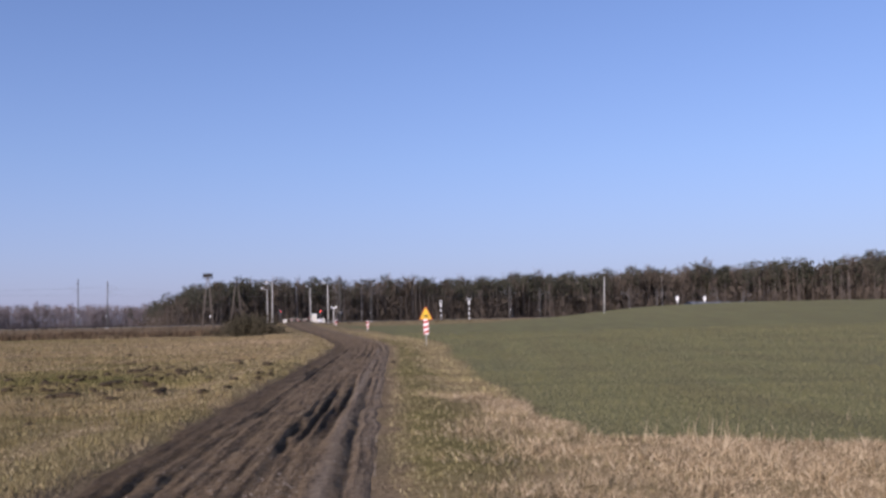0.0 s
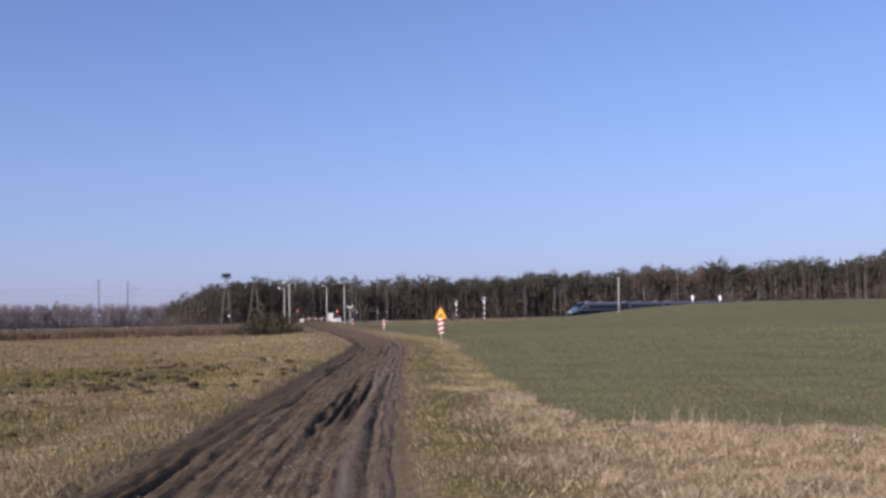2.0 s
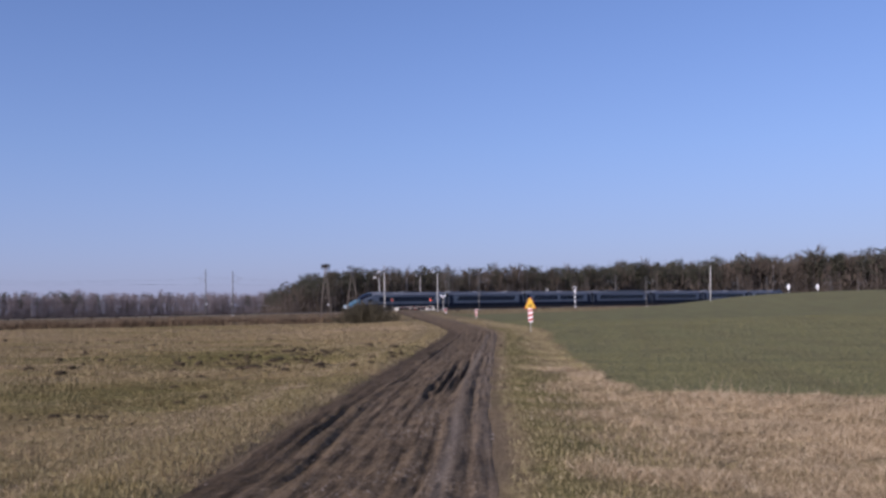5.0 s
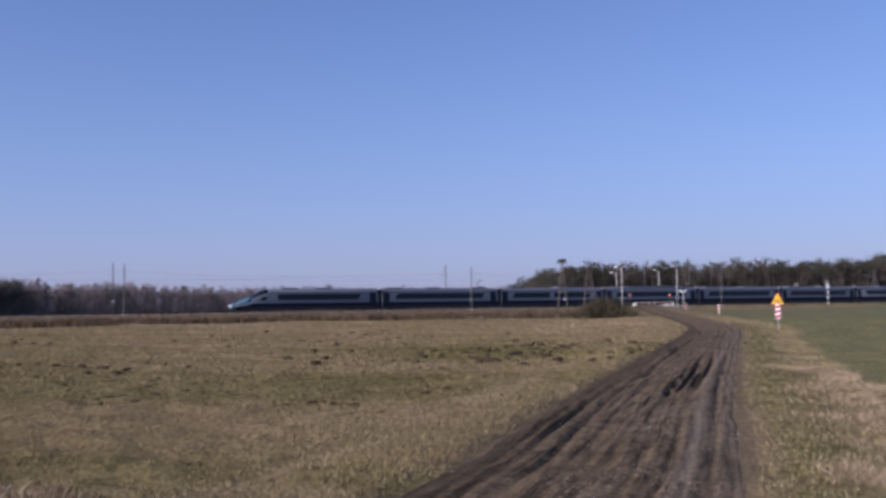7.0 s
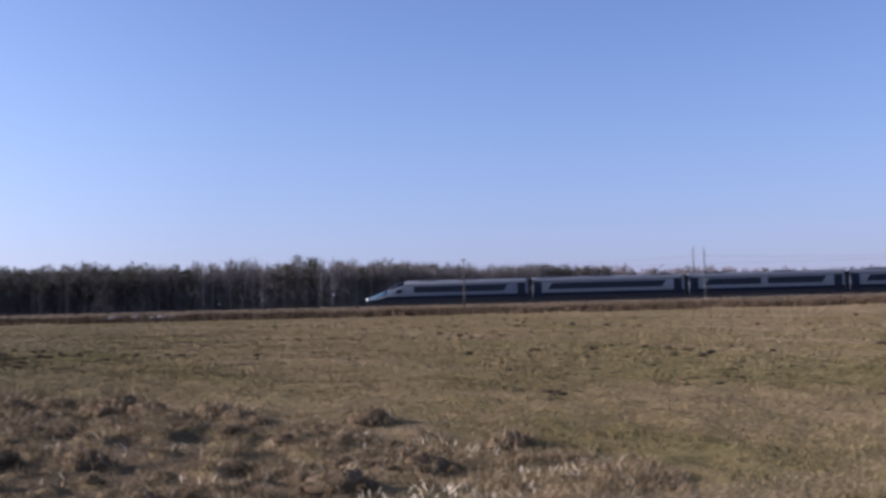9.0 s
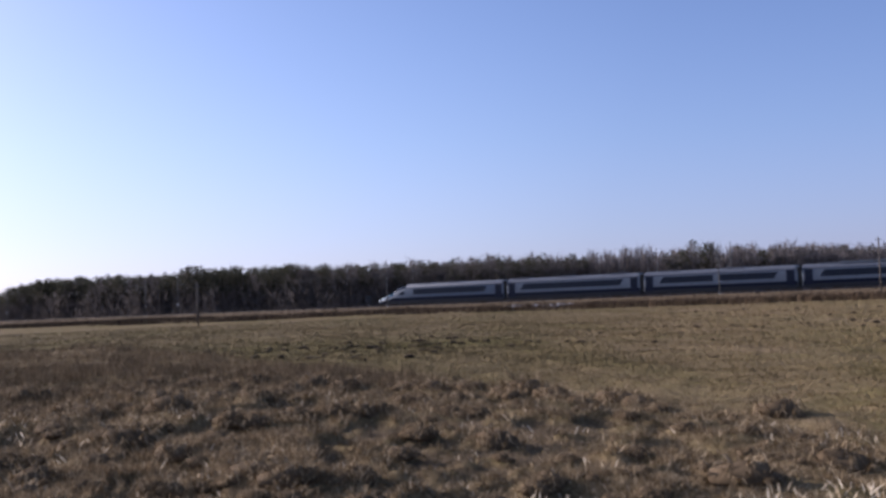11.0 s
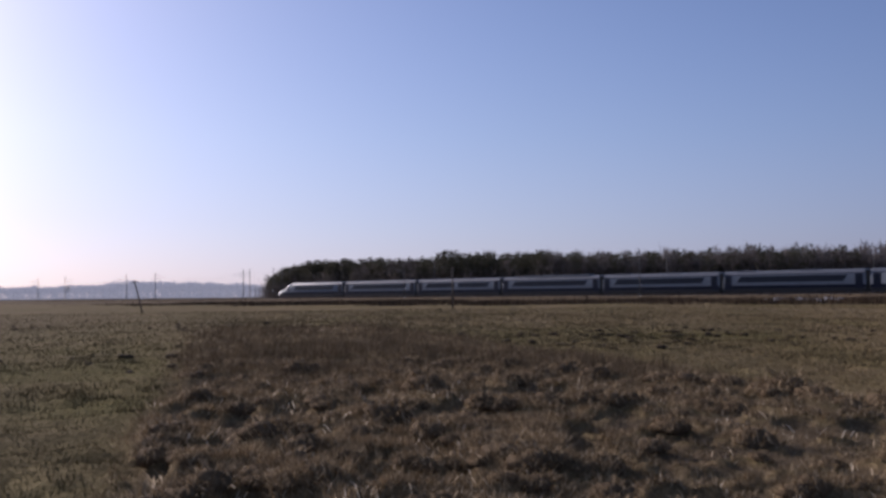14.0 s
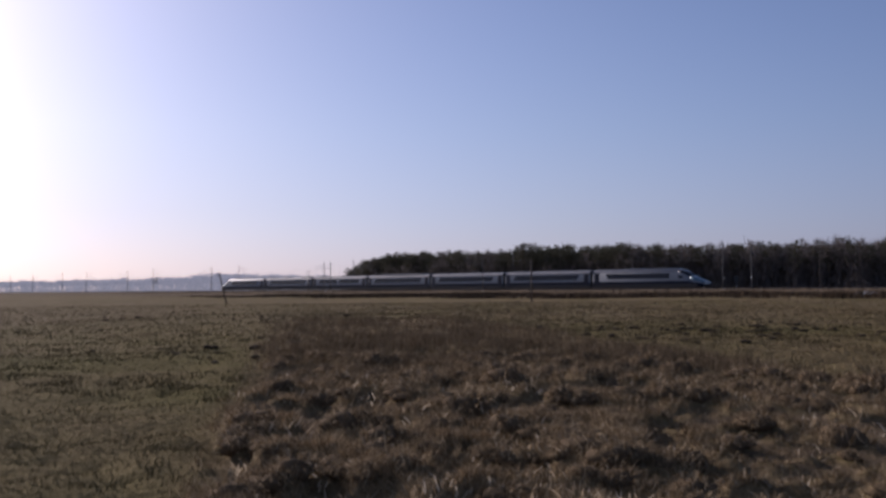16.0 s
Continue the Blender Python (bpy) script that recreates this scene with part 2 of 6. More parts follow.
M = {
    "ground": ground_material(),
    "road": road_material(),
    "straw_blade": blade_material("straw_blade", [(0.0, (0.12, 0.084, 0.048)), (0.4, (0.305, 0.23, 0.14)), (0.8, (0.465, 0.362, 0.238)), (1.0, (0.63, 0.52, 0.366))]),
    "meadow_blade": blade_material("meadow_blade", [(0.0, (0.14, 0.1, 0.054)), (0.5, (0.262, 0.195, 0.113)), (0.8, (0.185, 0.155, 0.071)), (1.0, (0.35, 0.272, 0.168))], 0.9, 0.0, True),
    "verge_blade": blade_material("verge_blade", [(0.0, (0.15, 0.12, 0.058)), (0.5, (0.29, 0.24, 0.125)), (0.8, (0.235, 0.208, 0.095)), (1.0, (0.46, 0.375, 0.235))], 0.9, 0.0),
    "weed_blade": blade_material("weed_blade", [(0.0, (0.035, 0.024, 0.016)), (0.6, (0.085, 0.06, 0.04)), (1.0, (0.17, 0.125, 0.08))], 0.9, 0.0),
    "crop_blade": blade_material("crop_blade", [(0.0, (0.098, 0.092, 0.042)), (0.6, (0.15, 0.143, 0.067)), (1.0, (0.21, 0.19, 0.108))]),
    "lying_straw": blade_material("lying_straw", [(0.0, (0.085, 0.06, 0.034)), (0.4, (0.205, 0.152, 0.09)), (0.8, (0.35, 0.27, 0.175)), (1.0, (0.57, 0.465, 0.325))]),
    "tuft_blade": blade_material("tuft_blade", [(0.0, (0.045, 0.036, 0.016)), (0.6, (0.1, 0.08, 0.035)), (1.0, (0.2, 0.155, 0.08))], 0.9, 0.0),
    "wisp_blade": blade_material("wisp_blade", [(0.0, (0.5, 0.4, 0.27)), (1.0, (0.85, 0.76, 0.6))], 0.8, 0.35),
    "tussock_blade": blade_material("tussock_blade", [(0.0, (0.1, 0.069, 0.037)), (0.5, (0.23, 0.168, 0.098)), (0.85, (0.4, 0.31, 0.195)), (1.0, (0.6, 0.49, 0.34))], 0.8, 0.05),
    "reed_blade": blade_material("reed_blade", [(0.0, (0.075, 0.053, 0.033)), (0.6, (0.165, 0.122, 0.075)), (1.0, (0.31, 0.242, 0.155))]),
    "clump_blade": blade_material("clump_blade", [(0.0, (0.105, 0.074, 0.043)), (0.6, (0.285, 0.21, 0.124)), (1.0, (0.6, 0.47, 0.3))], 0.8, 0.15),
    "soil": mottled("molehill_soil", (0.026, 0.019, 0.012), (0.065, 0.047, 0.03), 9.0, 0.95, 0, 0.1, 60, 0.02),
    "pine": blade_material("pine_needles", [(0.0, (0.048, 0.049, 0.034)), (0.6, (0.077, 0.077, 0.055)), (1.0, (0.108, 0.105, 0.076))], 0.7, 0.3),
    "pine_bark": mottled("pine_bark", (0.088, 0.074, 0.065), (0.14, 0.118, 0.102), 1.2, 0.9, 0, 0.1, 12),
    "birch_bark": mottled("birch_bark", (0.28, 0.262, 0.245), (0.48, 0.455, 0.425), 1.6, 0.8, 0, 0.2, 10),
    "pine_twig": blade_material("brown_twigs", [(0.0, (0.06, 0.047, 0.037)), (0.6, (0.1, 0.08, 0.063)), (1.0, (0.15, 0.122, 0.098))], 0.85, 0.2),
    "twig": blade_material("bare_twigs", [(0.0, (0.13, 0.116, 0.115)), (0.6, (0.19, 0.171, 0.17)), (1.0, (0.25, 0.228, 0.228))], 0.85, 0.3),
    "alder_twig": blade_material("alder_twigs", [(0.0, (0.1, 0.089, 0.086)), (0.6, (0.15, 0.134, 0.13)), (1.0, (0.205, 0.185, 0.18))], 0.85, 0.3),
    "bush_twig": blade_material("bush_twigs", [(0.0, (0.04, 0.034, 0.024)), (0.6, (0.085, 0.074, 0.05)), (1.0, (0.15, 0.13, 0.085))], 0.85, 0.1),
    "hazed_far_twig": hazed_wood_material(),
    # far wood's twigs: paler and purpler than near ones, distance haze in the colour
    "hazed_bare": blade_material("hazed_bare_twigs", [(0.0, (0.2, 0.168, 0.172)), (0.6, (0.27, 0.23, 0.235)), (1.0, (0.35, 0.3, 0.305))], 0.85, 0.5),
    "tuft_base": mottled("tuft_base", (0.075, 0.053, 0.032), (0.15, 0.108, 0.066), 9.0, 0.95, 0, 0.05, 60),
    "concrete": mottled("mast_concrete", (0.4, 0.39, 0.37), (0.56, 0.55, 0.52), 1.5, 0.85, 0, 0.2, 20),
    # darker than the lamp posts' concrete: the masts' backlit look is in this colour
    "mast_grey": mottled("dark_mast_concrete", (0.075, 0.074, 0.072), (0.14, 0.137, 0.132), 1.5, 0.85, 0, 0.2, 20),
    "galv": mottled("galvanised_steel", (0.2, 0.2, 0.205), (0.3, 0.3, 0.31), 3.0, 0.45, 0.6, 0.5, 30),
    "wood": mottled("weathered_pole_wood", (0.075, 0.063, 0.052), (0.15, 0.128, 0.108), 1.0, 0.9, 0, 0.15, 14),
    "nest": mottled("nest_sticks", (0.03, 0.024, 0.018), (0.075, 0.06, 0.045), 6.0, 0.95, 0, 0.1, 30),
    "iron": plain("dark_iron", (0.05, 0.05, 0.055), 0.6, 0.3),
    "rail": plain("rail_steel", (0.12, 0.085, 0.065), 0.6, 0.2),
    "sleeper": mottled("concrete_sleeper", (0.09, 0.084, 0.076), (0.14, 0.132, 0.12), 2.0, 0.9, 0, 0.2, 20),
    "ballast": mottled("track_ballast", (0.045, 0.037, 0.031), (0.11, 0.093, 0.078), 3.0, 0.95, 0, 0.15, 14, 0.05),
    "wire": plain("copper_wire", (0.2, 0.19, 0.18), 0.5, 0.4),
    "ceramic": plain("brown_ceramic", (0.06, 0.035, 0.025), 0.3),
    "pebble": mottled("road_pebbles", (0.15, 0.12, 0.095), (0.36, 0.3, 0.24), 6.0, 0.85, 0, 0.2, 40),
    "stone": mottled("grey_rubble", (0.25, 0.245, 0.24), (0.42, 0.41, 0.4), 2.0, 0.9, 0, 0.2, 9),
    "white": plain("white_paint", (0.8, 0.8, 0.78), 0.45),
    "black": plain("black_paint", (0.02, 0.02, 0.022), 0.5),
    "red": plain("red_paint", (0.42, 0.04, 0.035), 0.5),
    "yellow": plain("sign_yellow", (0.68, 0.42, 0.02), 0.45),
    "cream": plain("weathered_cream_paint", (0.55, 0.53, 0.47), 0.5),
    "grey_post": plain("grey_steel_post", (0.42, 0.43, 0.43), 0.5, 0.3),
    "red_glow": glowing("red_signal_light", (1.0, 0.04, 0.03), 1.3),
    "amber_glow": glowing("orange_signal_light", (1.0, 0.07, 0.03), 1.8),
    "lamp_glass": plain("milky_lamp_glass", (0.8, 0.81, 0.81), 0.25),
    "silver": plain("train_silver_paint", (0.172, 0.196, 0.226), 0.45, 0.15, 0.3),
    "nose_blue": plain("train_blue_paint", (0.08, 0.17, 0.23), 0.35, 0.1),
    "nose_white": plain("train_nose_grey", (0.26, 0.32, 0.34), 0.35),
    "navy": plain("train_navy_paint", (0.007, 0.011, 0.028), 0.6, 0.0, 0.1),
    "train_roof": plain("train_grey_roof", (0.125, 0.138, 0.165), 0.55, 0.0, 0.5),
    "train_glass": plain("train_dark_glass", (0.008, 0.01, 0.02), 0.2, 0.0, 0.25),
    "train_door": plain("train_door_navy", (0.008, 0.012, 0.03), 0.5, 0.0, 0.2),
    "skirt": plain("train_underframe_black", (0.015, 0.016, 0.02), 0.7),
    "rubber": plain("black_rubber", (0.012, 0.012, 0.012), 0.85),
    "headlight": glowing("train_headlight", (1.0, 0.97, 0.9), 3.0),
    "car_white": plain("white_car_paint", (0.78, 0.79, 0.8), 0.25),
    "car_glass": plain("car_dark_glass", (0.02, 0.025, 0.03), 0.06, 0.0, 0.7),
    "rubber_panel": mottled("crossing_panel_concrete", (0.3, 0.29, 0.27), (0.42, 0.41, 0.39), 1.2, 0.85, 0, 0.2, 15),
}


# ---- mesh helpers ----
def part(name, bm, material, parent=None, label="", smooth=False):
    """One bmesh as one mesh object, under a thing or a part."""
    me = bpy.data.meshes.new(name)
    bm.to_mesh(me)
    bm.free()
    return part_mesh(name, me, material, parent, label, smooth)


def part_mesh(name, me, material, parent=None, label="", smooth=False):
    me.materials.append(M[material] if isinstance(material, str) else material)
    if smooth:
        me.polygons.foreach_set("use_smooth", [True] * len(me.polygons))
    ob = new(name, me)
    if parent is not None:
        ob.parent = parent
    if label:
        ob["label"] = label
    return ob


def mesh_of(name, verts, faces):
    """A mesh from arrays: all faces with the same number of corners."""
    verts, faces = np.asarray(verts, np.float32), np.asarray(faces, np.int32)
    me = bpy.data.meshes.new(name)
    me.vertices.add(len(verts))
    me.vertices.foreach_set("co", verts.ravel())
    k = faces.shape[1]
    me.loops.add(faces.size)
    me.loops.foreach_set("vertex_index", faces.ravel())
    me.polygons.add(len(faces))
    me.polygons.foreach_set("loop_start", np.arange(0, faces.size, k, dtype=np.int32))
    me.update(calc_edges=True)
    return me


def empty(name, m, label="", category="", group="", kind=""):
    ob = new(name)
    ob.matrix_basis = m
    return tagged(ob, label, category, group, kind)


def box(bm, size, at=(0, 0, 0), bevel=0.0, turn=None):
    r = bmesh.ops.create_cube(bm, size=1.0, matrix=Matrix.Translation(at) @ (turn or Matrix()) @ Matrix.Diagonal((*size, 1)))
    if bevel:
        es = list({e for v in r["verts"] for e in v.link_edges})
        bmesh.ops.bevel(bm, geom=es, offset=bevel, segments=2, affect="EDGES", profile=0.6)
    return bm


def tube(bm, a, b, r1, r2=None, seg=10):
    """A tapered round bar from a to b."""
    a, b = Vector(a), Vector(b)
    d = b - a
    m = Matrix.Translation((a + b) / 2) @ d.to_track_quat("Z", "Y").to_matrix().to_4x4()
    bmesh.ops.create_cone(bm, cap_ends=True, segments=seg, radius1=r1, radius2=r1 if r2 is None else r2, depth=d.length, matrix=m)
    return bm


def loft(bm, rings, caps=True):
    """Skin over rings of equally many points."""
    rows = [[bm.verts.new(p) for p in ring] for ring in rings]
    k = len(rows[0])
    for r0, r1 in zip(rows, rows[1:]):
        for i in range(k):
            bm.faces.new((r0[i], r0[(i + 1) % k], r1[(i + 1) % k], r1[i]))
    if caps:
        bm.faces.new(list(reversed(rows[0])))
        bm.faces.new(rows[-1])
    bmesh.ops.recalc_face_normals(bm, faces=bm.faces)
    return bm


def slab(bm, outline, thick, m=None):
    """A flat plate: outline in x and z, thickness along y, centred."""
    m = m or Matrix()
    front = [bm.verts.new(m @ Vector((x, -thick / 2, z))) for x, z in outline]
    back = [bm.verts.new(m @ Vector((x, thick / 2, z))) for x, z in outline]
    bm.faces.new(front)
    bm.faces.new(list(reversed(back)))
    k = len(outline)
    for i in range(k):
        bm.faces.new((front[i], back[i], back[(i + 1) % k], front[(i + 1) % k]))
    bmesh.ops.recalc_face_normals(bm, faces=bm.faces)
    return bm


B = bmesh.new


# ---- the lie of the land ----
def hash2(ix, iy, seed):
    h = (ix.astype(np.int64) * 374761393 + iy.astype(np.int64) * 668265263 + seed * 974634777) & 0x7FFFFFFF
    h = ((h ^ (h >> 13)) * 1274126177) & 0x7FFFFFFF
    return ((h ^ (h >> 16)) & 0xFFFF) / 65535.0


def vnoise(x, y, scale, seed=0):
    """Smooth value noise, 0 to 1."""
    x, y = np.asarray(x, float) / scale, np.asarray(y, float) / scale
    ix, iy = np.floor(x), np.floor(y)
    fx, fy = x - ix, y - iy
    fx, fy = fx * fx * (3 - 2 * fx), fy * fy * (3 - 2 * fy)
    a, b = hash2(ix, iy, seed), hash2(ix + 1, iy, seed)
    c, d = hash2(ix, iy + 1, seed), hash2(ix + 1, iy + 1, seed)
    return (a * (1 - fx) + b * fx) * (1 - fy) + (c * (1 - fx) + d * fx) * fy


def smooth(a, b, x):
    t = np.clip((np.asarray(x, float) - a) / (b - a), 0, 1)
    return t * t * (3 - 2 * t)


# The railway: distance from the origin, its normal and its direction of travel
NRM, DIR = np.array((-0.7728, 0.6346)), np.array((-0.6346, -0.7728))
NEAR_TRACK, FAR_TRACK, RAIL_Z = 163.0, 167.2, 1.38


def across(x, y):
    return np.asarray(x, float) * NRM[0] + np.asarray(y, float) * NRM[1]


def on_line(p, s):
    return NRM * p + DIR * s


# The dirt road's middle line and half width
ROAD = np.array([(-1.9, -60), (-1.95, -8), (-2.0, 0), (-2.35, 9), (-3.1, 16), (-3.9, 24), (-4.62, 31.6), (-5.65, 43), (-6.75, 55), (-7.75, 64), (-9.0, 72), (-12.0, 87), (-16.0, 104), (-21.2, 125), (-29.0, 157), (-37.3, 200), (-39.8, 212), (-44.5, 236), (-53.0, 275), (-61, 310)], float)


def spline(points, per=12):
    """Catmull-Rom through the points."""
    p = np.vstack([2 * points[0] - points[1], points, 2 * points[-1] - points[-2]])
    out = []
    for i in range(1, len(p) - 2):
        for u in np.linspace(0, 1, per, endpoint=False):
            a, b, c, d = p[i - 1], p[i], p[i + 1], p[i + 2]
            out.append(0.5 * (2 * b + (c - a) * u + (2 * a - 5 * b + 4 * c - d) * u * u + (3 * b - 3 * c + d - a) * u ** 3))
    out.append(points[-1])
    return np.array(out)


ROADLINE = spline(ROAD)


def road_offset(x, y):
    """Sideways distance from the road's middle line (plus to the right), for places far fewer than the line's points."""
    yy = ROADLINE[:, 1]
    cx = np.interp(y, yy, ROADLINE[:, 0])
    slope = np.interp(y, yy[:-1], np.diff(ROADLINE[:, 0]) / np.diff(yy))
    return (np.asarray(x, float) - cx) / np.sqrt(1 + slope ** 2)


def half_width(y):
    return np.interp(y, [0, 43, 80, 200], [1.5, 1.55, 1.7, 2.2])


def land(x, y):
    """Ground height without the road's ruts."""
    x, y = np.asarray(x, float), np.asarray(y, float)
    r = np.hypot(x, y)
    p = across(x, y)
    bank = smooth(148, 158.5, p) * (1 - 0.75 * smooth(172, 180, p))
    hill = 3.7 * smooth(-8, 62, x) * smooth(70, 235, y) * (1 - smooth(140, 157, p))
    ramp = 1.28 * smooth(60, 212, y) * np.exp(-(road_offset(x, y) / 7.0) ** 2) * (1 - smooth(150, 158, p))
    beyond = 1.25 * np.exp(-(road_offset(x, y) / 10.0) ** 2) * smooth(164, 170, p) * (1 - smooth(190, 240, p))
    z = np.maximum(np.maximum(1.12 * bank, ramp), beyond) + hill
    z = z + 0.3 * smooth(60, 140, p) * (1 - bank) * (p < 160)
    rough = (0.1 * (vnoise(x, y, 0.6, 4) - 0.5) + 0.05 * (vnoise(x, y, 0.28, 5) - 0.5) * (r < 30)) * (r < 60) * (1 - crop_zone(x, y)) + 0.06 * (vnoise(x, y, 1.4, 1) - 0.5) + 0.09 * (vnoise(x, y, 5, 2) - 0.5) + 0.25 * (vnoise(x, y, 24, 3) - 0.5) * smooth(12, 40, r)
    calm = smooth(1.3, 3.0, np.abs(road_offset(x, y)) / half_width(y))
    z = z + rough * (0.25 + 0.75 * calm) * (1 - 0.85 * bank)
    # the tussocky patch
    t = tussock_zone(x, y)
    z = z + t * ((0.02 + 0.1 * old_side(x, y) + 0.11 * brown_zone(x, y)) * mounds(x, y) - 0.06 * old_side(x, y)) * (r < 70) * (1 - 0.55 * tall_zone(x, y))
    # low bank beside the road
    o = road_offset(x, y) / half_width(y)
    z = z + 0.06 * smooth(-1.0, -1.2, o) * np.exp(-(np.minimum(o + 1.3, 0) / 0.6) ** 2) * (y < 150) + 0.05 * np.exp(-((o - 1.5) / 0.4) ** 2) * (y < 150)
    # the inside of the bend stands a little higher than the track
    z = z + 0.26 * np.exp(-((y - 80) / 24) ** 2) * smooth(-1.1, -2.2, o) * (1 - smooth(3, 9, -o))
    return z


def crop_zone(x, y):
    """1 inside the sown field on the right of the road."""
    x, y = np.asarray(x, float), np.asarray(y, float)
    wob = 0.5 * (vnoise(x, y, 1.6, 11) - 0.5)
    left = np.interp(y, [17, 20, 24, 33, 45, 52, 64, 80, 106, 140, 178, 214], [1.0, 0.0, -0.5, -1.2, -2.2, -2.7, -3.2, -5.6, -11, -18, -26, -33]) + 0.6
    near = np.interp(x, [-2, 0, 1.2, 4.5, 30], [21, 20.2, 19.4, 18.3, 15.0])
    return smooth(-0.3, 0.3, x - left + wob) * smooth(-0.3, 0.3, y - near + wob) * (1 - smooth(146, 150, across(x, y)))


def straw_zone(x, y):
    """Dry grass verge on the right, and along the left of the road."""
    x, y = np.asarray(x, float), np.asarray(y, float)
    o = road_offset(x, y) - half_width(y)
    right = smooth(0.8, np.interp(y, [18, 30], [2.7, 2.1]), o + 1.5 * (vnoise(x, y, 0.9, 13) - 0.5)) * smooth(-14, -6, y) * (1 - crop_zone(x, y)) * (1 - 0.15 * smooth(20, 60, y))
    ol = -road_offset(x, y) - half_width(y)
    leftv = 0.95 * (0.25 + 0.75 * smooth(0.9, 1.6, ol + 0.6 * (vnoise(x, y, 1.1, 16) - 0.5))) * smooth(0.0, 0.3, ol) * (1 - smooth(1.6, 2.9, ol + vnoise(x, y, 1.5, 14) - 0.5)) * (0.65 + 0.35 * vnoise(x, y, 0.9, 15))
    rough = (0.8 - 0.4 * old_side(x, y) - 0.35 * tall_zone(x, y)) * tussock_zone(x, y) * (1 - smooth(8.5, 12, np.hypot(x, y)) * old_side(x, y)) * (1 - smooth(0.38, 0.55, clumps(x, y))) * (0.2 + vnoise(x, y, 0.5, 19)) * (1 - 0.7 * brown_zone(x, y))
    # bleached grass before the rough patch, out to the track
    az, r = np.degrees(np.arctan2(-x, y)) % 360, np.hypot(x, y)
    rough = rough + 0.85 * smooth(20, 30, az) * (1 - smooth(60, 76, az)) * (1 - smooth(7.6, 9.6, r + 2.0 * (vnoise(x, y, 1.3, 37) - 0.5))) * (0.45 + 0.55 * vnoise(x, y, 0.6, 19))
    return np.clip(rough + np.where(x > np.interp(y, ROADLINE[:, 1], ROADLINE[:, 0]), right, leftv) * (1 - smooth(150, 160, across(x, y))), 0, 1)


def clumps(x, y):
    """Where the rough patch stands up in clumps, 0 to 1."""
    return 0.42 * vnoise(x, y, 0.33, 7) + 0.23 * vnoise(x, y, 0.16, 8) + 0.35 * vnoise(x, y, 1.3, 9)


def tall_zone(x, y):
    """The far end of the rough patch, where dead stems stand upright."""
    return smooth(15, 24, np.hypot(x, y) + 5 * (vnoise(x, y, 3, 18) - 0.5))


def brown_zone(x, y):
    """The part of the rough patch further from the road, where the growth is old and dark."""
    return smooth(78, 95, np.degrees(np.arctan2(-np.asarray(x, float), np.asarray(y, float))) % 360 + 10 * (vnoise(x, y, 2.5, 29) - 0.5)) * smooth(6, 9, np.hypot(x, y))


def old_side(x, y):
    """0 where the rough patch is trodden flat towards the road, 1 further off."""
    return smooth(54, 74, np.degrees(np.arctan2(-np.asarray(x, float), np.asarray(y, float))) % 360 + 8 * (vnoise(x, y, 2.5, 32) - 0.5))


def tussock_zone(x, y):
    """Rough tussocky patch of old grass to the left of the standpoint."""
    x, y = np.asarray(x, float), np.asarray(y, float)
    wob = 2.2 * (vnoise(x, y, 4, 17) - 0.5)
    # a wedge that narrows away from the road
    upper = np.interp(-x, [4, 7, 10, 13, 17, 25, 38, 52], [7.5, 7.6, 6.9, 6.2, 4.6, 2.2, -2.4, -8.5])
    lower = np.interp(-x, [4, 8, 12, 19, 28, 55], [-2.2, -3.2, -4.3, -6.2, -9.0, -17.2])
    soft = 0.3 + 0.02 * np.hypot(x, y)
    return smooth(-soft, soft, upper - y + wob * 0.4) * smooth(-soft, soft, y - lower + wob * 0.3) * smooth(4.2, 5.6, -x) * (1 - smooth(48, 54, -x))


def lush_zone(x, y):
    """Damp, greener strips of the meadow."""
    x, y = np.asarray(x, float), np.asarray(y, float)
    a, r = np.degrees(np.arctan2(-x, y)), np.hypot(x, y)
    drift = smooth(0.5, 0.66, 0.7 * vnoise(x * 0.35 - y * 0.2, y + 0.5 * x, 5.0, 27) + 0.3 * vnoise(x, y, 2.0, 28)) * (1 - smooth(40, 80, r)) * smooth(5, 9, a)
    g = 0.22 * drift + 1.1 * np.exp(-((a - 19) / 9) ** 2 - ((r - 40) / 9) ** 2) + 0.7 * np.exp(-((a - 26) / 12) ** 2 - ((r - 20) / 4) ** 2) + 0.55 * np.exp(-((a - 81) / 8) ** 2 - ((r - 37) / 4) ** 2) + 0.45 * np.exp(-((a - 40) / 16) ** 2 - ((r - 23) / 3.5) ** 2) + 0.6 * smooth(106, 111, a) * (0.65 + 0.5 * vnoise(x, y, 1.5, 31)) * (1 - smooth(25, 60, r))
    o = road_offset(x, y) - half_width(y)
    strip = 0.8 * (0.5 + 0.5 * vnoise(x, y, 0.6, 24)) * smooth(0.15, 0.5, o) * (1 - smooth(0.9, 2.0, o + 1.2 * (vnoise(x, y, 1.1, 26) - 0.5))) * (y < 80)
    strip = strip + 0.22 * smooth(0.1, 0.5, -road_offset(x, y) - half_width(y)) * (1 - smooth(1.6, 2.6, -road_offset(x, y) - half_width(y))) * (y < 120) * (y > 0)
    return np.clip(0.85 * g * (0.45 + 0.8 * vnoise(x, y, 3.0, 25)) + strip, 0, 1) * (1 - crop_zone(x, y)) * (1 - tussock_zone(x, y))


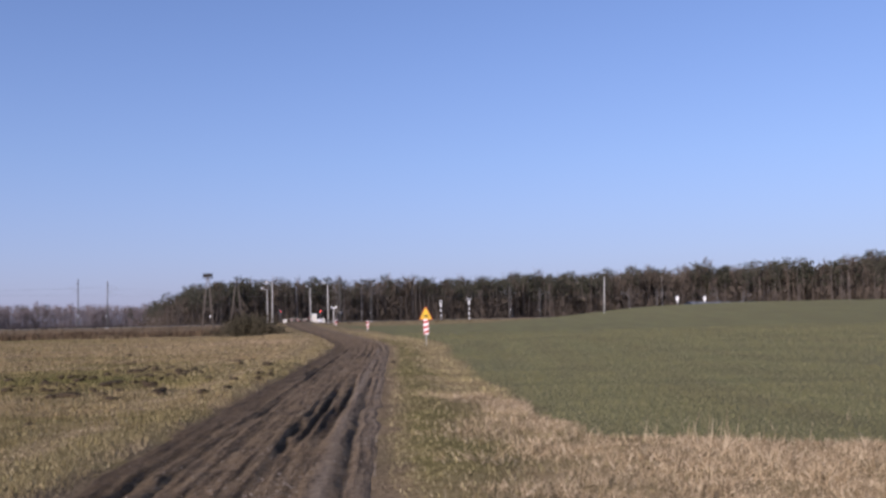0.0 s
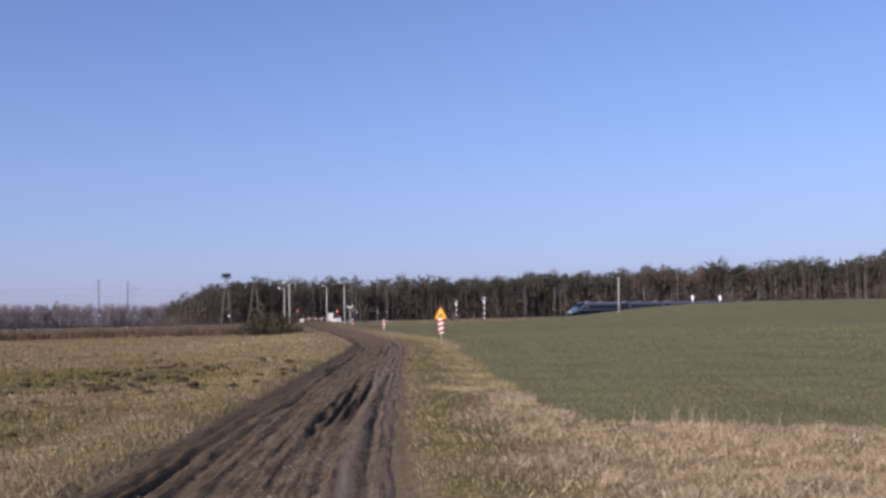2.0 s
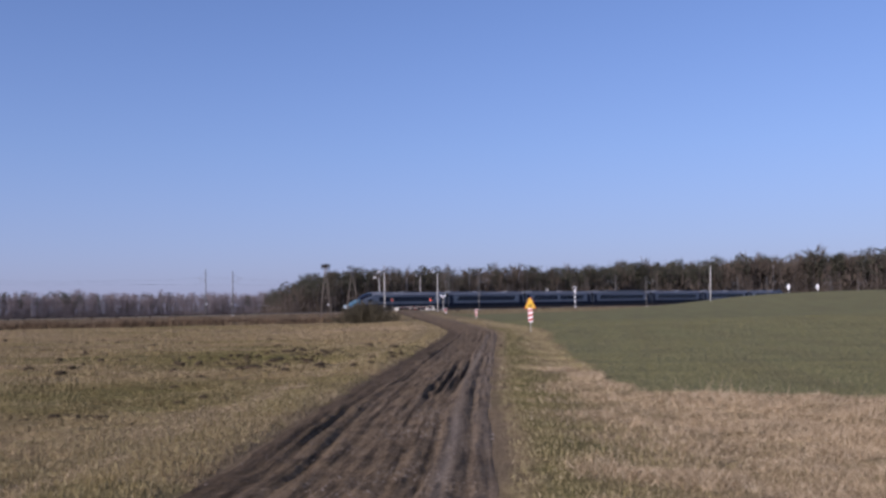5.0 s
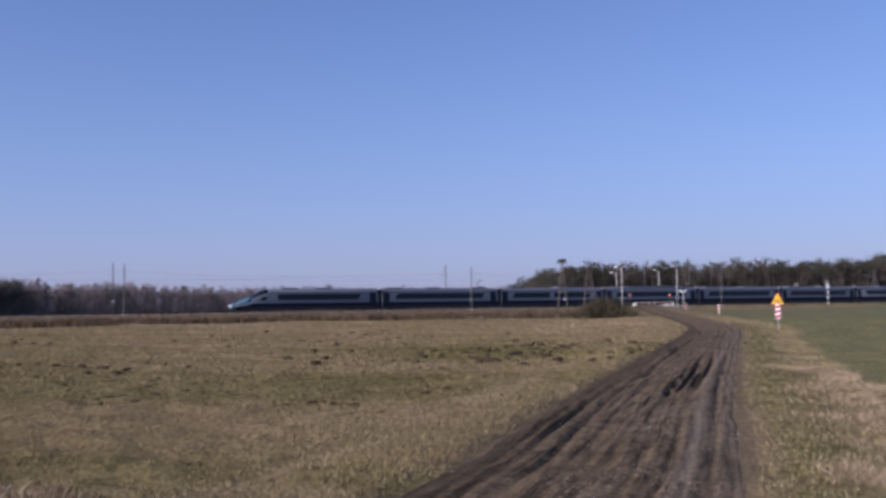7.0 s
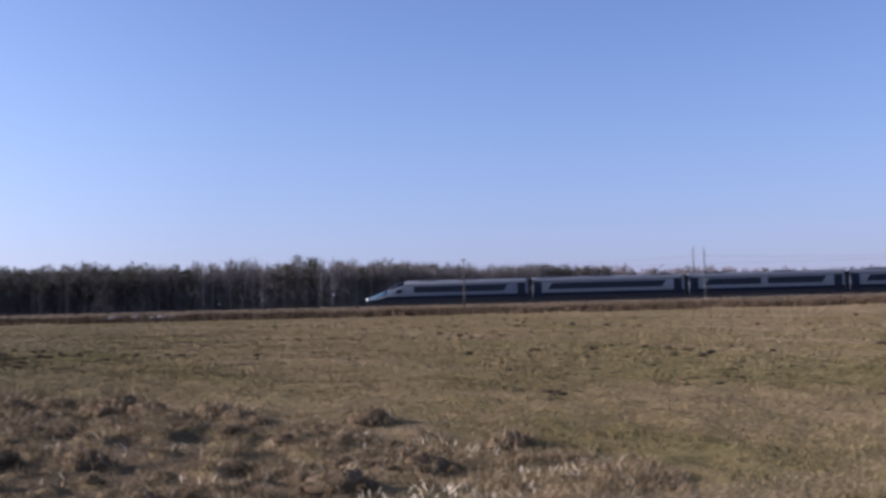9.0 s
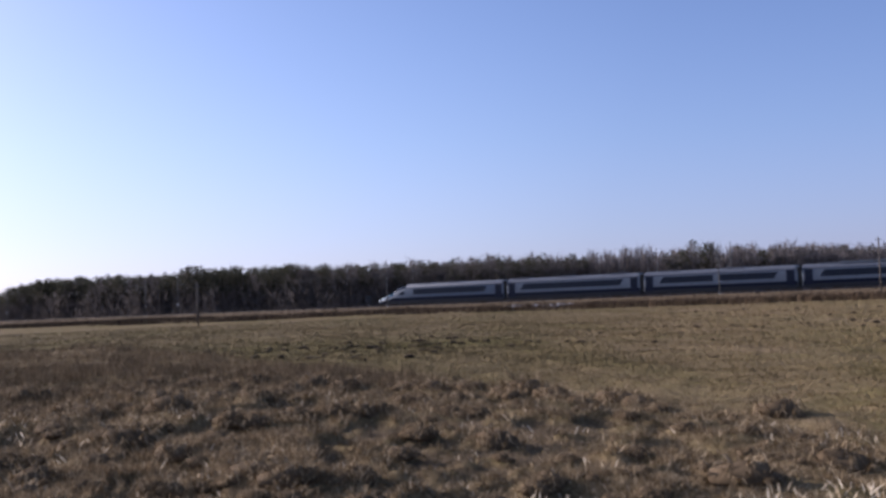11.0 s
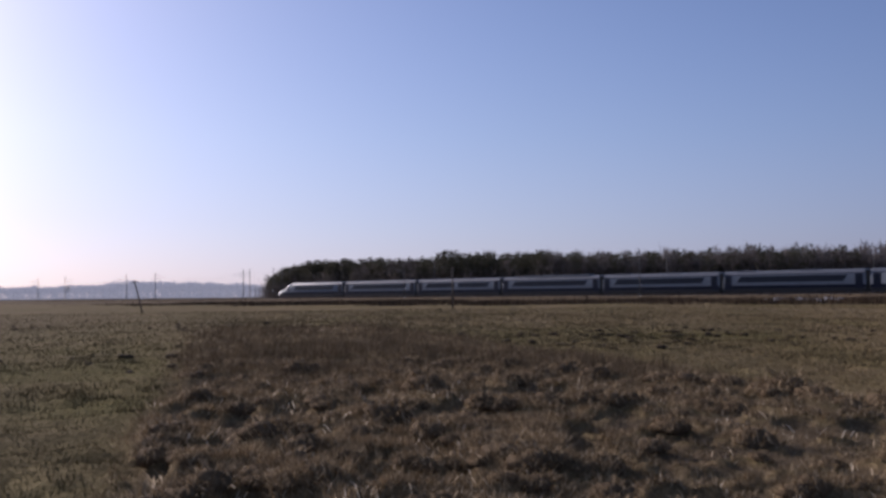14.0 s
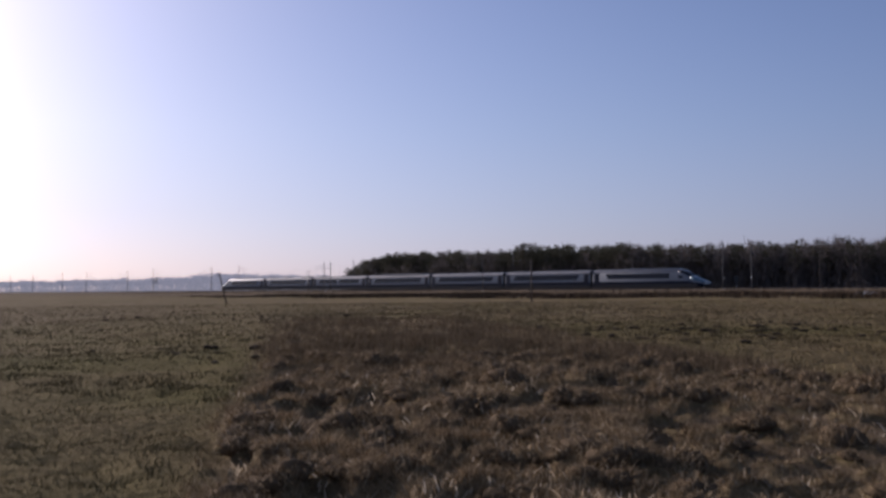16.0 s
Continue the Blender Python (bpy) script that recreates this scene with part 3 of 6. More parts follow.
def browner_zone(x, y):
    """Darker brown grass colour in the part of the meadow behind the rough patch, 0 to 1."""
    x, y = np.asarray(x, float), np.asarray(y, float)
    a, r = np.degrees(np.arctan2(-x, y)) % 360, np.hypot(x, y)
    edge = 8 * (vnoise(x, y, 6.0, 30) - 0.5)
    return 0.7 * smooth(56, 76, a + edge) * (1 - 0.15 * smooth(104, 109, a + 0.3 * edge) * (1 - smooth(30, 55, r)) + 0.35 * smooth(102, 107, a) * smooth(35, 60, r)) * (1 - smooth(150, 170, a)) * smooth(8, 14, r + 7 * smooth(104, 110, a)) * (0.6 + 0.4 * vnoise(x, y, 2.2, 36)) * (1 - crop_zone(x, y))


def mounds(x, y):
    """Hummocks of the rough patch, 0 to 1."""
    return smooth(0.4, 0.64, 0.5 * vnoise(x, y, 0.42, 7) + 0.25 * vnoise(x, y, 0.2, 8) + 0.25 * vnoise(x, y, 1.4, 9))


def soil_and_shade_zone(x, y):
    x, y = np.asarray(x, float), np.asarray(y, float)
    edge = np.exp(-((crop_zone(x, y) - 0.5) / 0.3) ** 2) * (x < 3) * (y > 20) * (y < 75)
    o = (np.abs(road_offset(x, y)) - half_width(y)) + 0.5 * (vnoise(x, y, 0.7, 23) - 0.5)
    side = 0.65 * (1 - smooth(0.0, np.where(road_offset(x, y) > 0, 0.4, 0.05), o)) * (across(x, y) < 158)
    # soil colour also darkens hollows between hummocks, painting in their shade
    return side + 0.25 * edge + 0.75 * smooth(112, 128, across(x, y)) * (across(x, y) < 159) * (road_offset(x, y) < -6) + (0.2 + 0.6 * (1 - smooth(0.1, 0.5, mounds(x, y))) * smooth(8, 10.5, np.hypot(x, y)) * old_side(x, y)) * tussock_zone(x, y)


# ---- ground, road, railway ----
def build_ground():
    fine = np.radians(np.arange(-34, 140, 0.4))
    coarse = np.radians(np.arange(140, 326, 4.0))
    az = np.concatenate([fine, coarse])
    r = [0.0, 0.4]
    while r[-1] < 4500:
        r.append(r[-1] + max(0.07, (0.0095 if r[-1] < 30 else 0.0185) * r[-1]) * (1 if r[-1] < 420 else 4))
    r = np.array(r)
    R, A = np.meshgrid(r, az, indexing="ij")
    X, Y = -R * np.sin(A), R * np.cos(A)
    Z = land(X, Y)
    o = np.abs(road_offset(X, Y)) / half_width(Y)
    Z = Z - 0.22 * (1 - smooth(0.74, 0.88, o)) * (Y < 236) * (Y > -58)
    verts = np.stack([X, Y, Z], -1).reshape(-1, 3)
    nr, na = R.shape
    i, j = np.meshgrid(np.arange(nr - 1), np.arange(na), indexing="ij")
    j2 = (j + 1) % na
    faces = np.stack([i * na + j, (i + 1) * na + j, (i + 1) * na + j2, i * na + j2], -1).reshape(-1, 4)
    me = mesh_of("ground", verts, faces)
    for name, fn in (("crop", crop_zone), ("straw", straw_zone), ("soil", soil_and_shade_zone), ("lush", lush_zone), ("browner", browner_zone)):
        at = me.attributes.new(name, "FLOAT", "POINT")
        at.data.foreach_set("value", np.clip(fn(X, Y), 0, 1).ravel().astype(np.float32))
    ob = part_mesh("ground", me, "ground", smooth=True)
    bm = bmesh.new()
    bm.from_mesh(me)
    bmesh.ops.recalc_face_normals(bm, faces=bm.faces)
    if sum(f.normal.z for f in list(bm.faces)[2000:4000]) < 0:
        bmesh.ops.reverse_faces(bm, faces=bm.faces)
    bm.to_mesh(me)
    bm.free()
    return tagged(ob, "tan and olive winter meadow beside a green sown field", "ground", kind="structure")


def road_height(s_across, along, y):
    """Ruts of wheels across the road, -1 to 1, wandering along it, with clods and torn ridges."""
    zero = 0 * along
    w = s_across + 0.05 * (vnoise(along, zero, 17, 31) - 0.5) + 0.02 * (vnoise(along, zero, 4, 32) - 0.5)
    z = np.zeros_like(w)
    for c, depth, wide, seed in ((-0.8, 0.02, 0.04, 7), (-0.61, 0.042, 0.04, 1), (-0.42, 0.04, 0.045, 2), (-0.2, 0.028, 0.04, 3), (0.02, 0.022, 0.04, 8), (0.26, 0.045, 0.045, 4), (0.45, 0.03, 0.04, 5), (0.75, 0.035, 0.035, 6)):
        c2 = c + 0.07 * (vnoise(along, zero + seed, 13, 40 + seed) - 0.5)
        d = depth * np.clip(2.0 * vnoise(along, zero + 9 * seed, 3.5, 50 + seed) - 0.4, 0.0, 1.3)
        z -= d * np.exp(-((w - c2) / wide) ** 2)
        z += 0.4 * d * np.exp(-((w - c2 - 1.7 * wide) / (0.8 * wide)) ** 2)
    # two deep holes where wheels have sunk in, and the ridge beside them
    for c, y0, run in ((0.16, 21.0, 4.0), (0.27, 24.5, 5.0), (0.4, 22.5, 3.2), (0.49, 25.5, 4.0)):
        z -= 0.1 * np.exp(-((w - c - 0.02 * (vnoise(along, zero + c, 2.0, 69) - 0.5)) / 0.045) ** 2) * np.exp(-((y - y0) / run) ** 2) * (0.25 + 1.1 * vnoise(along, zero + 7 * c, 0.9, 67))
    z += 0.03 * np.exp(-((w - 0.62) / 0.07) ** 2) * np.clip(1.3 - np.abs(y - 24) / 10, 0, 1)
    # torn streaks along the wheels' way, and clods
    z += 0.02 * (vnoise(w * 14, along * 0.08, 1.0, 63) - 0.5) + 0.018 * (vnoise(w * 27, along * 0.2, 1.0, 64) - 0.5)
    z += 0.022 * (vnoise(w * 1.6, along, 0.12, 61) - 0.5) + 0.012 * (vnoise(w * 1.6, along, 0.7, 62) - 0.5)
    fade = 1 - smooth(0.88, 1.0, np.abs(s_across))
    return (z + 0.01) * fade * np.interp(y, [0, 60, 180, 212], [1, 1, 0.5, 0.1])


def build_road():
    ys = [-58.0]
    while ys[-1] < 205.5:
        ys.append(ys[-1] + (0.5 if ys[-1] < 2 else max(0.095, 0.006 * ys[-1])))
    y = np.array(ys)
    cx = np.interp(y, ROADLINE[:, 1], ROADLINE[:, 0])
    slope = np.gradient(cx, y)
    w = np.linspace(-1.06, 1.06, 104)
    Wd, Yc = np.meshgrid(w, y)
    hw = half_width(Yc)
    k = np.sqrt(1 + slope ** 2)[:, None]
    jag = 1 + (0.09 * (vnoise(Yc, Wd > 0, 1.3, 65) - 0.5) + 0.05 * (vnoise(Yc, Wd > 0, 0.4, 66) - 0.5)) * np.abs(Wd)
    hw = hw * jag
    X = cx[:, None] + Wd * hw / k
    Yy = Yc - Wd * hw * slope[:, None] / k
    Z = land(X, Yy) + road_height(Wd, Yc, Yc) + 0.004 - 0.09 * smooth(0.93, 1.06, np.abs(Wd))
    n0, n1 = X.shape
    i, j = np.meshgrid(np.arange(n0 - 1), np.arange(n1 - 1), indexing="ij")
    faces = np.stack([i * n1 + j, i * n1 + j + 1, (i + 1) * n1 + j + 1, (i + 1) * n1 + j], -1).reshape(-1, 4)
    me = mesh_of("road", np.stack([X, Yy, Z], -1).reshape(-1, 3), faces)
    depth = road_height(Wd, Yc, Yc)
    # darker mud colour deep in the ruts and towards the left edge
    dark_mud = smooth(-0.012, -0.05, depth) * 0.9 + 0.5 * smooth(-0.4, -0.85, Wd)
    pale = 0.8 * np.exp(-((Wd - 0.61 - 0.05 * (vnoise(Yc, 0 * Yc, 7, 71) - 0.5)) / 0.07) ** 2) * (0.2 + 0.8 * vnoise(Wd * 3, Yc, 2.0, 72)) * (Yc < 60) + 0.45 * smooth(0.55, 0.95, Wd) * (0.3 + 0.7 * vnoise(Wd * 4, Yc, 1.1, 74))
    lane = me.attributes.new("lane", "FLOAT_VECTOR", "POINT")
    lane.data.foreach_set("vector", np.stack([Wd * 1.5, Yc, 0 * Yc], -1).astype(np.float32).ravel())
    for name, v in (("dark_mud", np.clip(dark_mud, 0, 1)), ("pale", np.clip(pale, 0, 1))):
        at = me.attributes.new(name, "FLOAT", "POINT")
        at.data.foreach_set("value", v.astype(np.float32).ravel())
    ob = part_mesh("road", me, "road", smooth=True)
    return tagged(ob, "rutted dark mud track with wheel grooves", "road", kind="structure")


def build_pebbles():
    """Small stones pressed into the mud, most of them on the drier side of the track."""
    rng = np.random.default_rng(21)
    n = 3600
    y = 7.5 * (40 / 7.5) ** rng.uniform(0, 1, n)
    s = np.clip(rng.normal(0.25, 0.45, n), -0.92, 0.95)
    ok = rng.uniform(0, 1, n) < smooth(0.42, 0.62, vnoise(s * 4, y, 1.3, 111)) * (0.35 + 0.65 * smooth(-0.3, 0.4, s))
    y, s = y[ok], s[ok]
    x = np.interp(y, ROADLINE[:, 1], ROADLINE[:, 0]) + s * half_width(y)
    z = land(x, y) + road_height(s, y, y) + 0.006
    k = rng.uniform(0.005, 0.014, len(x))[:, None, None] * np.array((1.2, 1.0, 0.7))
    octa = np.array([(1, 0, 0), (0, 1, 0), (-1, 0, 0), (0, -1, 0), (0, 0, 1), (0, 0, -1)], float)
    v = octa[None] * rng.uniform(0.7, 1.2, (len(x), 6, 1)) * k + np.stack([x, y, z], -1)[:, None]
    f = np.array([(0, 1, 4), (1, 2, 4), (2, 3, 4), (3, 0, 4), (1, 0, 5), (2, 1, 5), (3, 2, 5), (0, 3, 5)])
    faces = (f[None] + 6 * np.arange(len(x))[:, None, None]).reshape(-1, 3)
    ob = part_mesh("pebbles", mesh_of("pebbles", v.reshape(-1, 3), faces), "pebble")
    tagged(ob, "small pale pebbles pressed into the mud track", "pebbles", kind="stuff")


def build_railway():
    root = tagged(new("track_bed"), "double railway track on a low ballasted bank", "railway", kind="structure")
    s = np.arange(-620, 660.1, 4.0)
    prof = [(158.9, 0.75), (160.4, 1.14), (169.9, 1.14), (171.3, 0.75)]
    v, f = [], []
    for a, st in enumerate(s):
        for p, z in prof:
            q = on_line(p, st)
            v.append((q[0], q[1], z))
    k = len(prof)
    for a in range(len(s) - 1):
        for b in range(k - 1):
            f.append((a * k + b, a * k + b + 1, (a + 1) * k + b + 1, (a + 1) * k + b))
    part_mesh("ballast", mesh_of("ballast", v, f), "ballast", root, "grey brown crushed stone ballast")
    for track in (NEAR_TRACK, FAR_TRACK):
        for side in (-0.75, 0.75):
            bm = B()
            p0, p1 = on_line(track + side, -620), on_line(track + side, 660)
            turn = Matrix.Rotation(math.atan2(DIR[1], DIR[0]), 4, "Z")
            mid = (p0 + p1) / 2
            box(bm, (1280, 0.07, 0.15), (mid[0], mid[1], RAIL_Z - 0.075), 0, turn)
            part("rail", bm, "rail", root, "rusty steel rail with a worn top")
    # sleepers, near the crossing one by one, the rest joined
    sl = B()
    box(sl, (0.26, 2.5, 0.16), (0, 0, 0))
    me = bpy.data.meshes.new("sleeper")
    sl.to_mesh(me)
    sl.free()
    me.materials.append(M["sleeper"])
    base = np.array([v.co[:] for v in me.vertices])
    quad = [tuple(p.vertices) for p in me.polygons if len(p.vertices) == 4]
    ang = math.atan2(DIR[1], DIR[0])
    rot = np.array([[math.cos(ang), -math.sin(ang), 0], [math.sin(ang), math.cos(ang), 0], [0, 0, 1]])
    vv, ff, count = [], [], 0
    for track in (NEAR_TRACK, FAR_TRACK):
        for st in np.arange(-320, 420, 1.2):
            q = on_line(track, st)
            if track == NEAR_TRACK and -225 < st < -15 and abs(st + 142) > 5:
                ob = new("sleeper", me)
                ob.parent = root
                ob.matrix_basis = Matrix.Translation((q[0], q[1], 1.16)) @ Matrix.Rotation(ang, 4, "Z")
            else:
                ff += [tuple(i + count for i in fc) for fc in quad]
                vv.append(base @ rot.T + np.array((q[0], q[1], 1.16)))
                count += len(base)
    ob = part_mesh("far_sleepers", mesh_of("far_sleepers", np.vstack(vv), ff), "sleeper", root)
    ob["kind"] = "stuff"
    # crossing panels between and beside the rails
    c = B()
    for track in (NEAR_TRACK, FAR_TRACK):
        for off, wide in ((0, 1.36), (-1.45, 1.1), (1.45, 1.1)):
            q = on_line(track + off, -142.0)
            box(c, (8.0, wide, 0.2), (q[0], q[1], RAIL_Z - 0.1), 0.02, Matrix.Rotation(ang, 4, "Z"))
    tagged(part("crossing_deck", c, "rubber_panel"), "pale concrete crossing panels between the rails", "level crossing", kind="structure")


# ---- grass ----
def blades(name, x, y, h, w, material, label, category, lean=0.5, curl=0.4, seed=3, tri=False, base=None):
    """Grass as one mesh of single bent blades."""
    rng = np.random.default_rng(seed)
    n = len(x)
    z = land(x, y) if base is None else base
    face = rng.uniform(0, 2 * np.pi, n)
    tilt = rng.uniform(0, 2 * np.pi, n)
    h = h * rng.uniform(0.55, 1.25, n)
    ln = lean * rng.uniform(0.1, 1.0, n) * h
    dx, dy = np.cos(face) * w / 2, np.sin(face) * w / 2
    lx, ly = np.cos(tilt) * ln, np.sin(tilt) * ln
    b0 = np.stack([x - dx, y - dy, z - 0.02], -1)
    b1 = np.stack([x + dx, y + dy, z - 0.02], -1)
    tip = np.stack([x + lx, y + ly, z + h], -1)
    if tri:
        v = np.stack([b0, b1, tip], 1).reshape(-1, 3)
        f = np.arange(3 * n).reshape(-1, 3)
    else:
        m0 = np.stack([x - 0.7 * dx + curl * lx * 0.6, y - 0.7 * dy + curl * ly * 0.6, z + 0.6 * h], -1)
        m1 = np.stack([x + 0.7 * dx + curl * lx * 0.6, y + 0.7 * dy + curl * ly * 0.6, z + 0.6 * h], -1)
        v = np.stack([b0, b1, m0, m1, tip], 1).reshape(-1, 3)
        q = 5 * np.arange(n)[:, None]
        f = np.concatenate([q + np.array([[0, 1, 3]]), q + np.array([[0, 3, 2]]), q + np.array([[2, 3, 4]])])
    me = mesh_of(name, v, f)
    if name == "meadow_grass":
        for key, zone in (("lush", lush_zone), ("browner", browner_zone)):
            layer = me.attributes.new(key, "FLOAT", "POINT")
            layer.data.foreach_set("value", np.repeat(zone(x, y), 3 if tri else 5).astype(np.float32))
    ob = part_mesh(name, me, material)
    return tagged(ob, label, category, kind="stuff")


def scatter(n, x0, x1, y0, y1, keep, seed):
    rng = np.random.default_rng(seed)
    x, y = rng.uniform(x0, x1, n), rng.uniform(y0, y1, n)
    ok = rng.uniform(0, 1, n) < keep(x, y)
    return x[ok], y[ok]


def scatter_polar(n, a0, a1, r0, r1, keep, seed, power=1.0):
    """Thinner with distance, as the eye sees it: even in angle, r to the given power."""
    rng = np.random.default_rng(seed)
    a, u = np.radians(rng.uniform(a0, a1, n)), rng.uniform(0, 1, n)
    r = (r0 ** (1 - power) + u * (r1 ** (1 - power) - r0 ** (1 - power))) ** (1 / (1 - power)) if power != 1 else r0 * (r1 / r0) ** u
    x, y = -r * np.sin(a), r * np.cos(a)
    ok = rng.uniform(0, 1, n) < keep(x, y)
    return x[ok], y[ok], r[ok]


def off_road(x, y):
    o = road_offset(x, y) / half_width(y)
    return smooth(0.98, 1.06, np.abs(o) - 0.04 * (o > 0))


def build_grass():
    # straw on the verge to the right
    x, y, r = scatter_polar(430000, -32, 10, 6.0, 27, lambda a, b: straw_zone(a, b) * off_road(a, b) * (road_offset(a, b) > 0) * (0.12 + 0.95 * vnoise(a, b, 0.7, 81)), 5)
    blades("dry_grass", x, y, 0.035 + 0.15 * vnoise(x, y, 0.55, 82) ** 2, 0.004 + 0.00045 * r, "straw_blade", "pale dry straw coloured verge grass, flattened in places", "dry grass", 2.4, 0.8, 6, True)
    x, y, r = scatter_polar(150000, -60, 40, 4.0, 75, lambda a, b: off_road(a, b) * (np.abs(road_offset(a, b)) < 5.0) * (1 - crop_zone(a, b)) * (1 - 0.6 * straw_zone(a, b)) * (0.5 + 0.5 * vnoise(a, b, 0.9, 92)), 15)
    blades("verge_grass", x, y, 0.05 + 0 * x, 0.005 + 0.0008 * r, "verge_blade", "short trodden yellowish grass along the mud track", "grass", 1.2, 0.4, 16, True)
    # pale grass beside the track's left edge
    x, y, r = scatter_polar(380000, 4, 60, 5.0, 100, lambda a, b: smooth(0.3, 0.8, straw_zone(a, b)) * off_road(a, b) * (road_offset(a, b) < 0) * (1 - tussock_zone(a, b)) * (0.4 + 0.6 * vnoise(a, b, 0.8, 96)), 45)
    blades("track_side_grass", x, y, 0.03 + 0 * x, 0.004 + 0.0006 * r, "straw_blade", "pale dry grass along the edge of the mud track", "dry grass", 2.4, 0.4, 46, True)
    x, y, r = scatter_polar(70000, -6, 14, 26.0, 110, lambda a, b: straw_zone(a, b) * off_road(a, b) * (road_offset(a, b) > 0) * (0.3 + 0.7 * vnoise(a, b, 0.8, 86)), 65)
    blades("field_edge_grass", x, y, 0.05 + 0.05 * vnoise(x, y, 0.7, 88), 0.005 + 0.0006 * r, "verge_blade", "yellowish dry grass between the mud track and the field", "dry grass", 0.9, 0.4, 66, True)
    # the ragged edge of the field
    x, y = scatter(20000, 1.5, 16, 15.0, 21.5, lambda a, b: np.exp(-((crop_zone(a, b) - 0.4) / 0.3) ** 2) * (0.1 + vnoise(a, b, 0.9, 83) ** 2), 7)
    blades("tall_dry_grass", x, y, 0.12 + 0.3 * vnoise(x, y, 0.9, 84) ** 3, 0.011 + 0 * x, "straw_blade", "taller bleached grass stalks at the field's edge", "dry grass", 0.9, 0.4, 8, True)
    # sown field
    x, y, r = scatter_polar(190000, -34, 12, 15.0, 110, lambda a, b: crop_zone(a, b) * (0.2 + 0.9 * vnoise(a, b, 2.3, 85)), 9, 1.1)
    blades("young_crop", x, y, 0.04 + 0.0003 * r, 0.005 + 0.0006 * r, "crop_blade", "sparse short green winter crop in brown soil", "crop", 1.2, 0.4, 10, True)
    # meadow
    x, y, r = scatter_polar(660000, 6, 128, 5.5, 110, lambda a, b: (1 - straw_zone(a, b)) * off_road(a, b) * (1 - 0.6 * tussock_zone(a, b)) * (1 - 0.6 * smooth(102, 110, np.degrees(np.arctan2(-a, b)) % 360) * smooth(11, 16, np.hypot(a, b))) * (0.15 + vnoise(a, b, 1.3, 86)), 11)
    blades("meadow_grass", x, y, (0.03 + 0.05 * vnoise(x, y, 0.7, 86) ** 1.5) * (1 + 0.9 * smooth(14, 32, r)), 0.005 + 0.0008 * r, "meadow_blade", "short grazed tan and olive meadow grass", "grass", 1.1 - 0.8 * smooth(14, 32, r), 0.4, 12, True)
    # darker old tufts that the grazing has left, in drifts
    x, y, r = scatter_polar(260000, 6, 128, 7.0, 80, lambda a, b: off_road(a, b) * (1 - straw_zone(a, b)) * (1 - tussock_zone(a, b)) * smooth(0.58, 0.72, 0.6 * vnoise(a, b, 0.45, 101) + 0.4 * vnoise(a, b, 4.0, 102)) * (0.35 + 0.65 * smooth(0.1, 0.5, lush_zone(a, b)) + 1.8 * smooth(45, 95, np.degrees(np.arctan2(-a, b)) % 360) * (1 - 0.85 * smooth(103, 109, np.degrees(np.arctan2(-a, b)) % 360))), 63, 1.15)
    blades("old_tufts", x, y, 0.05 + 0.06 * vnoise(x, y, 1.0, 103), 0.006 + 0.0008 * r, "tuft_blade", "dark brown old grass tufts scattered over the meadow", "grass", 0.9, 0.4, 64, True)
    # rough patch: standing clumps, and flattened straw between them
    x, y, r = scatter_polar(820000, 42, 128, 5.0, 50, lambda a, b: tussock_zone(a, b) * (0.04 + 0.96 * mounds(a, b)) * (0.3 + 0.8 * smooth(0.35, 0.65, vnoise(a, b, 0.45, 98))) * (1 - 0.6 * tall_zone(a, b)), 13)
    old = np.random.default_rng(71).uniform(0, 1, len(x)) < brown_zone(x, y)
    for mask, name, mat, h, label, seed in ((~old, "rough_grass", "tussock_blade", 0.04, "brown standing clumps of rough dead grass", 14), (old, "old_rough_grass", "clump_blade", 0.07, "dark brown tangled old grass in the rough patch", 114)):
        u, v, q = x[mask], y[mask], r[mask]
        blades(name, u, v, h + 0.05 * mounds(u, v), 0.005 + 0.0007 * q, mat, label, "rough grass", 1.5, 0.8, seed, True)
    x, y, r = scatter_polar(230000, 70, 128, 14.0, 52, lambda a, b: tussock_zone(a, b) * tall_zone(a, b) * (0.12 + 0.88 * smooth(0.38, 0.62, 0.6 * clumps(a, b) + 0.4 * vnoise(a, b, 1.8, 35))), 33)
    blades("dead_stems", x, y, 0.1 + 0.24 * vnoise(x, y, 1.6, 93) ** 1.3, 0.006 + 0.0006 * r, "reed_blade", "upright brown dead stems in the rough patch", "rough grass", 0.35, 0.3, 34, True)
    x, y, r = scatter_polar(600000, 38, 128, 5.0, 28, lambda a, b: tussock_zone(a, b) * (1 - 0.85 * mounds(a, b)) * smooth(0.3, 0.7, vnoise(a, b, 0.6, 91)) * (1 - 0.8 * tall_zone(a, b)) * (1 - 0.5 * brown_zone(a, b)) * (1 - 0.65 * smooth(8.0, 11.5, np.hypot(a, b)) * old_side(a, b)), 23)
    blades("flattened_straw", x, y, 0.035 + 0 * x, 0.007 + 0.0008 * r, "lying_straw", "bleached flattened straw lying between clumps", "dry grass", 6.0, 0.8, 24, True)
    x, y, r = scatter_polar(16000, 44, 112, 6.0, 20, lambda a, b: tussock_zone(a, b) * (0.4 + 0.6 * brown_zone(a, b)) * smooth(0.5, 0.7, vnoise(a, b, 0.8, 97)) * (1 - 0.5 * smooth(0.5, 0.9, mounds(a, b))) * (1 - 0.6 * tall_zone(a, b)), 53)
    blades("straw_wisps", x, y, 0.09 + 0 * x, 0.014 + 0.001 * r, "wisp_blade", "bright bleached straw wisps curling out of the rough grass", "dry grass", 1.7, 0.9, 54)
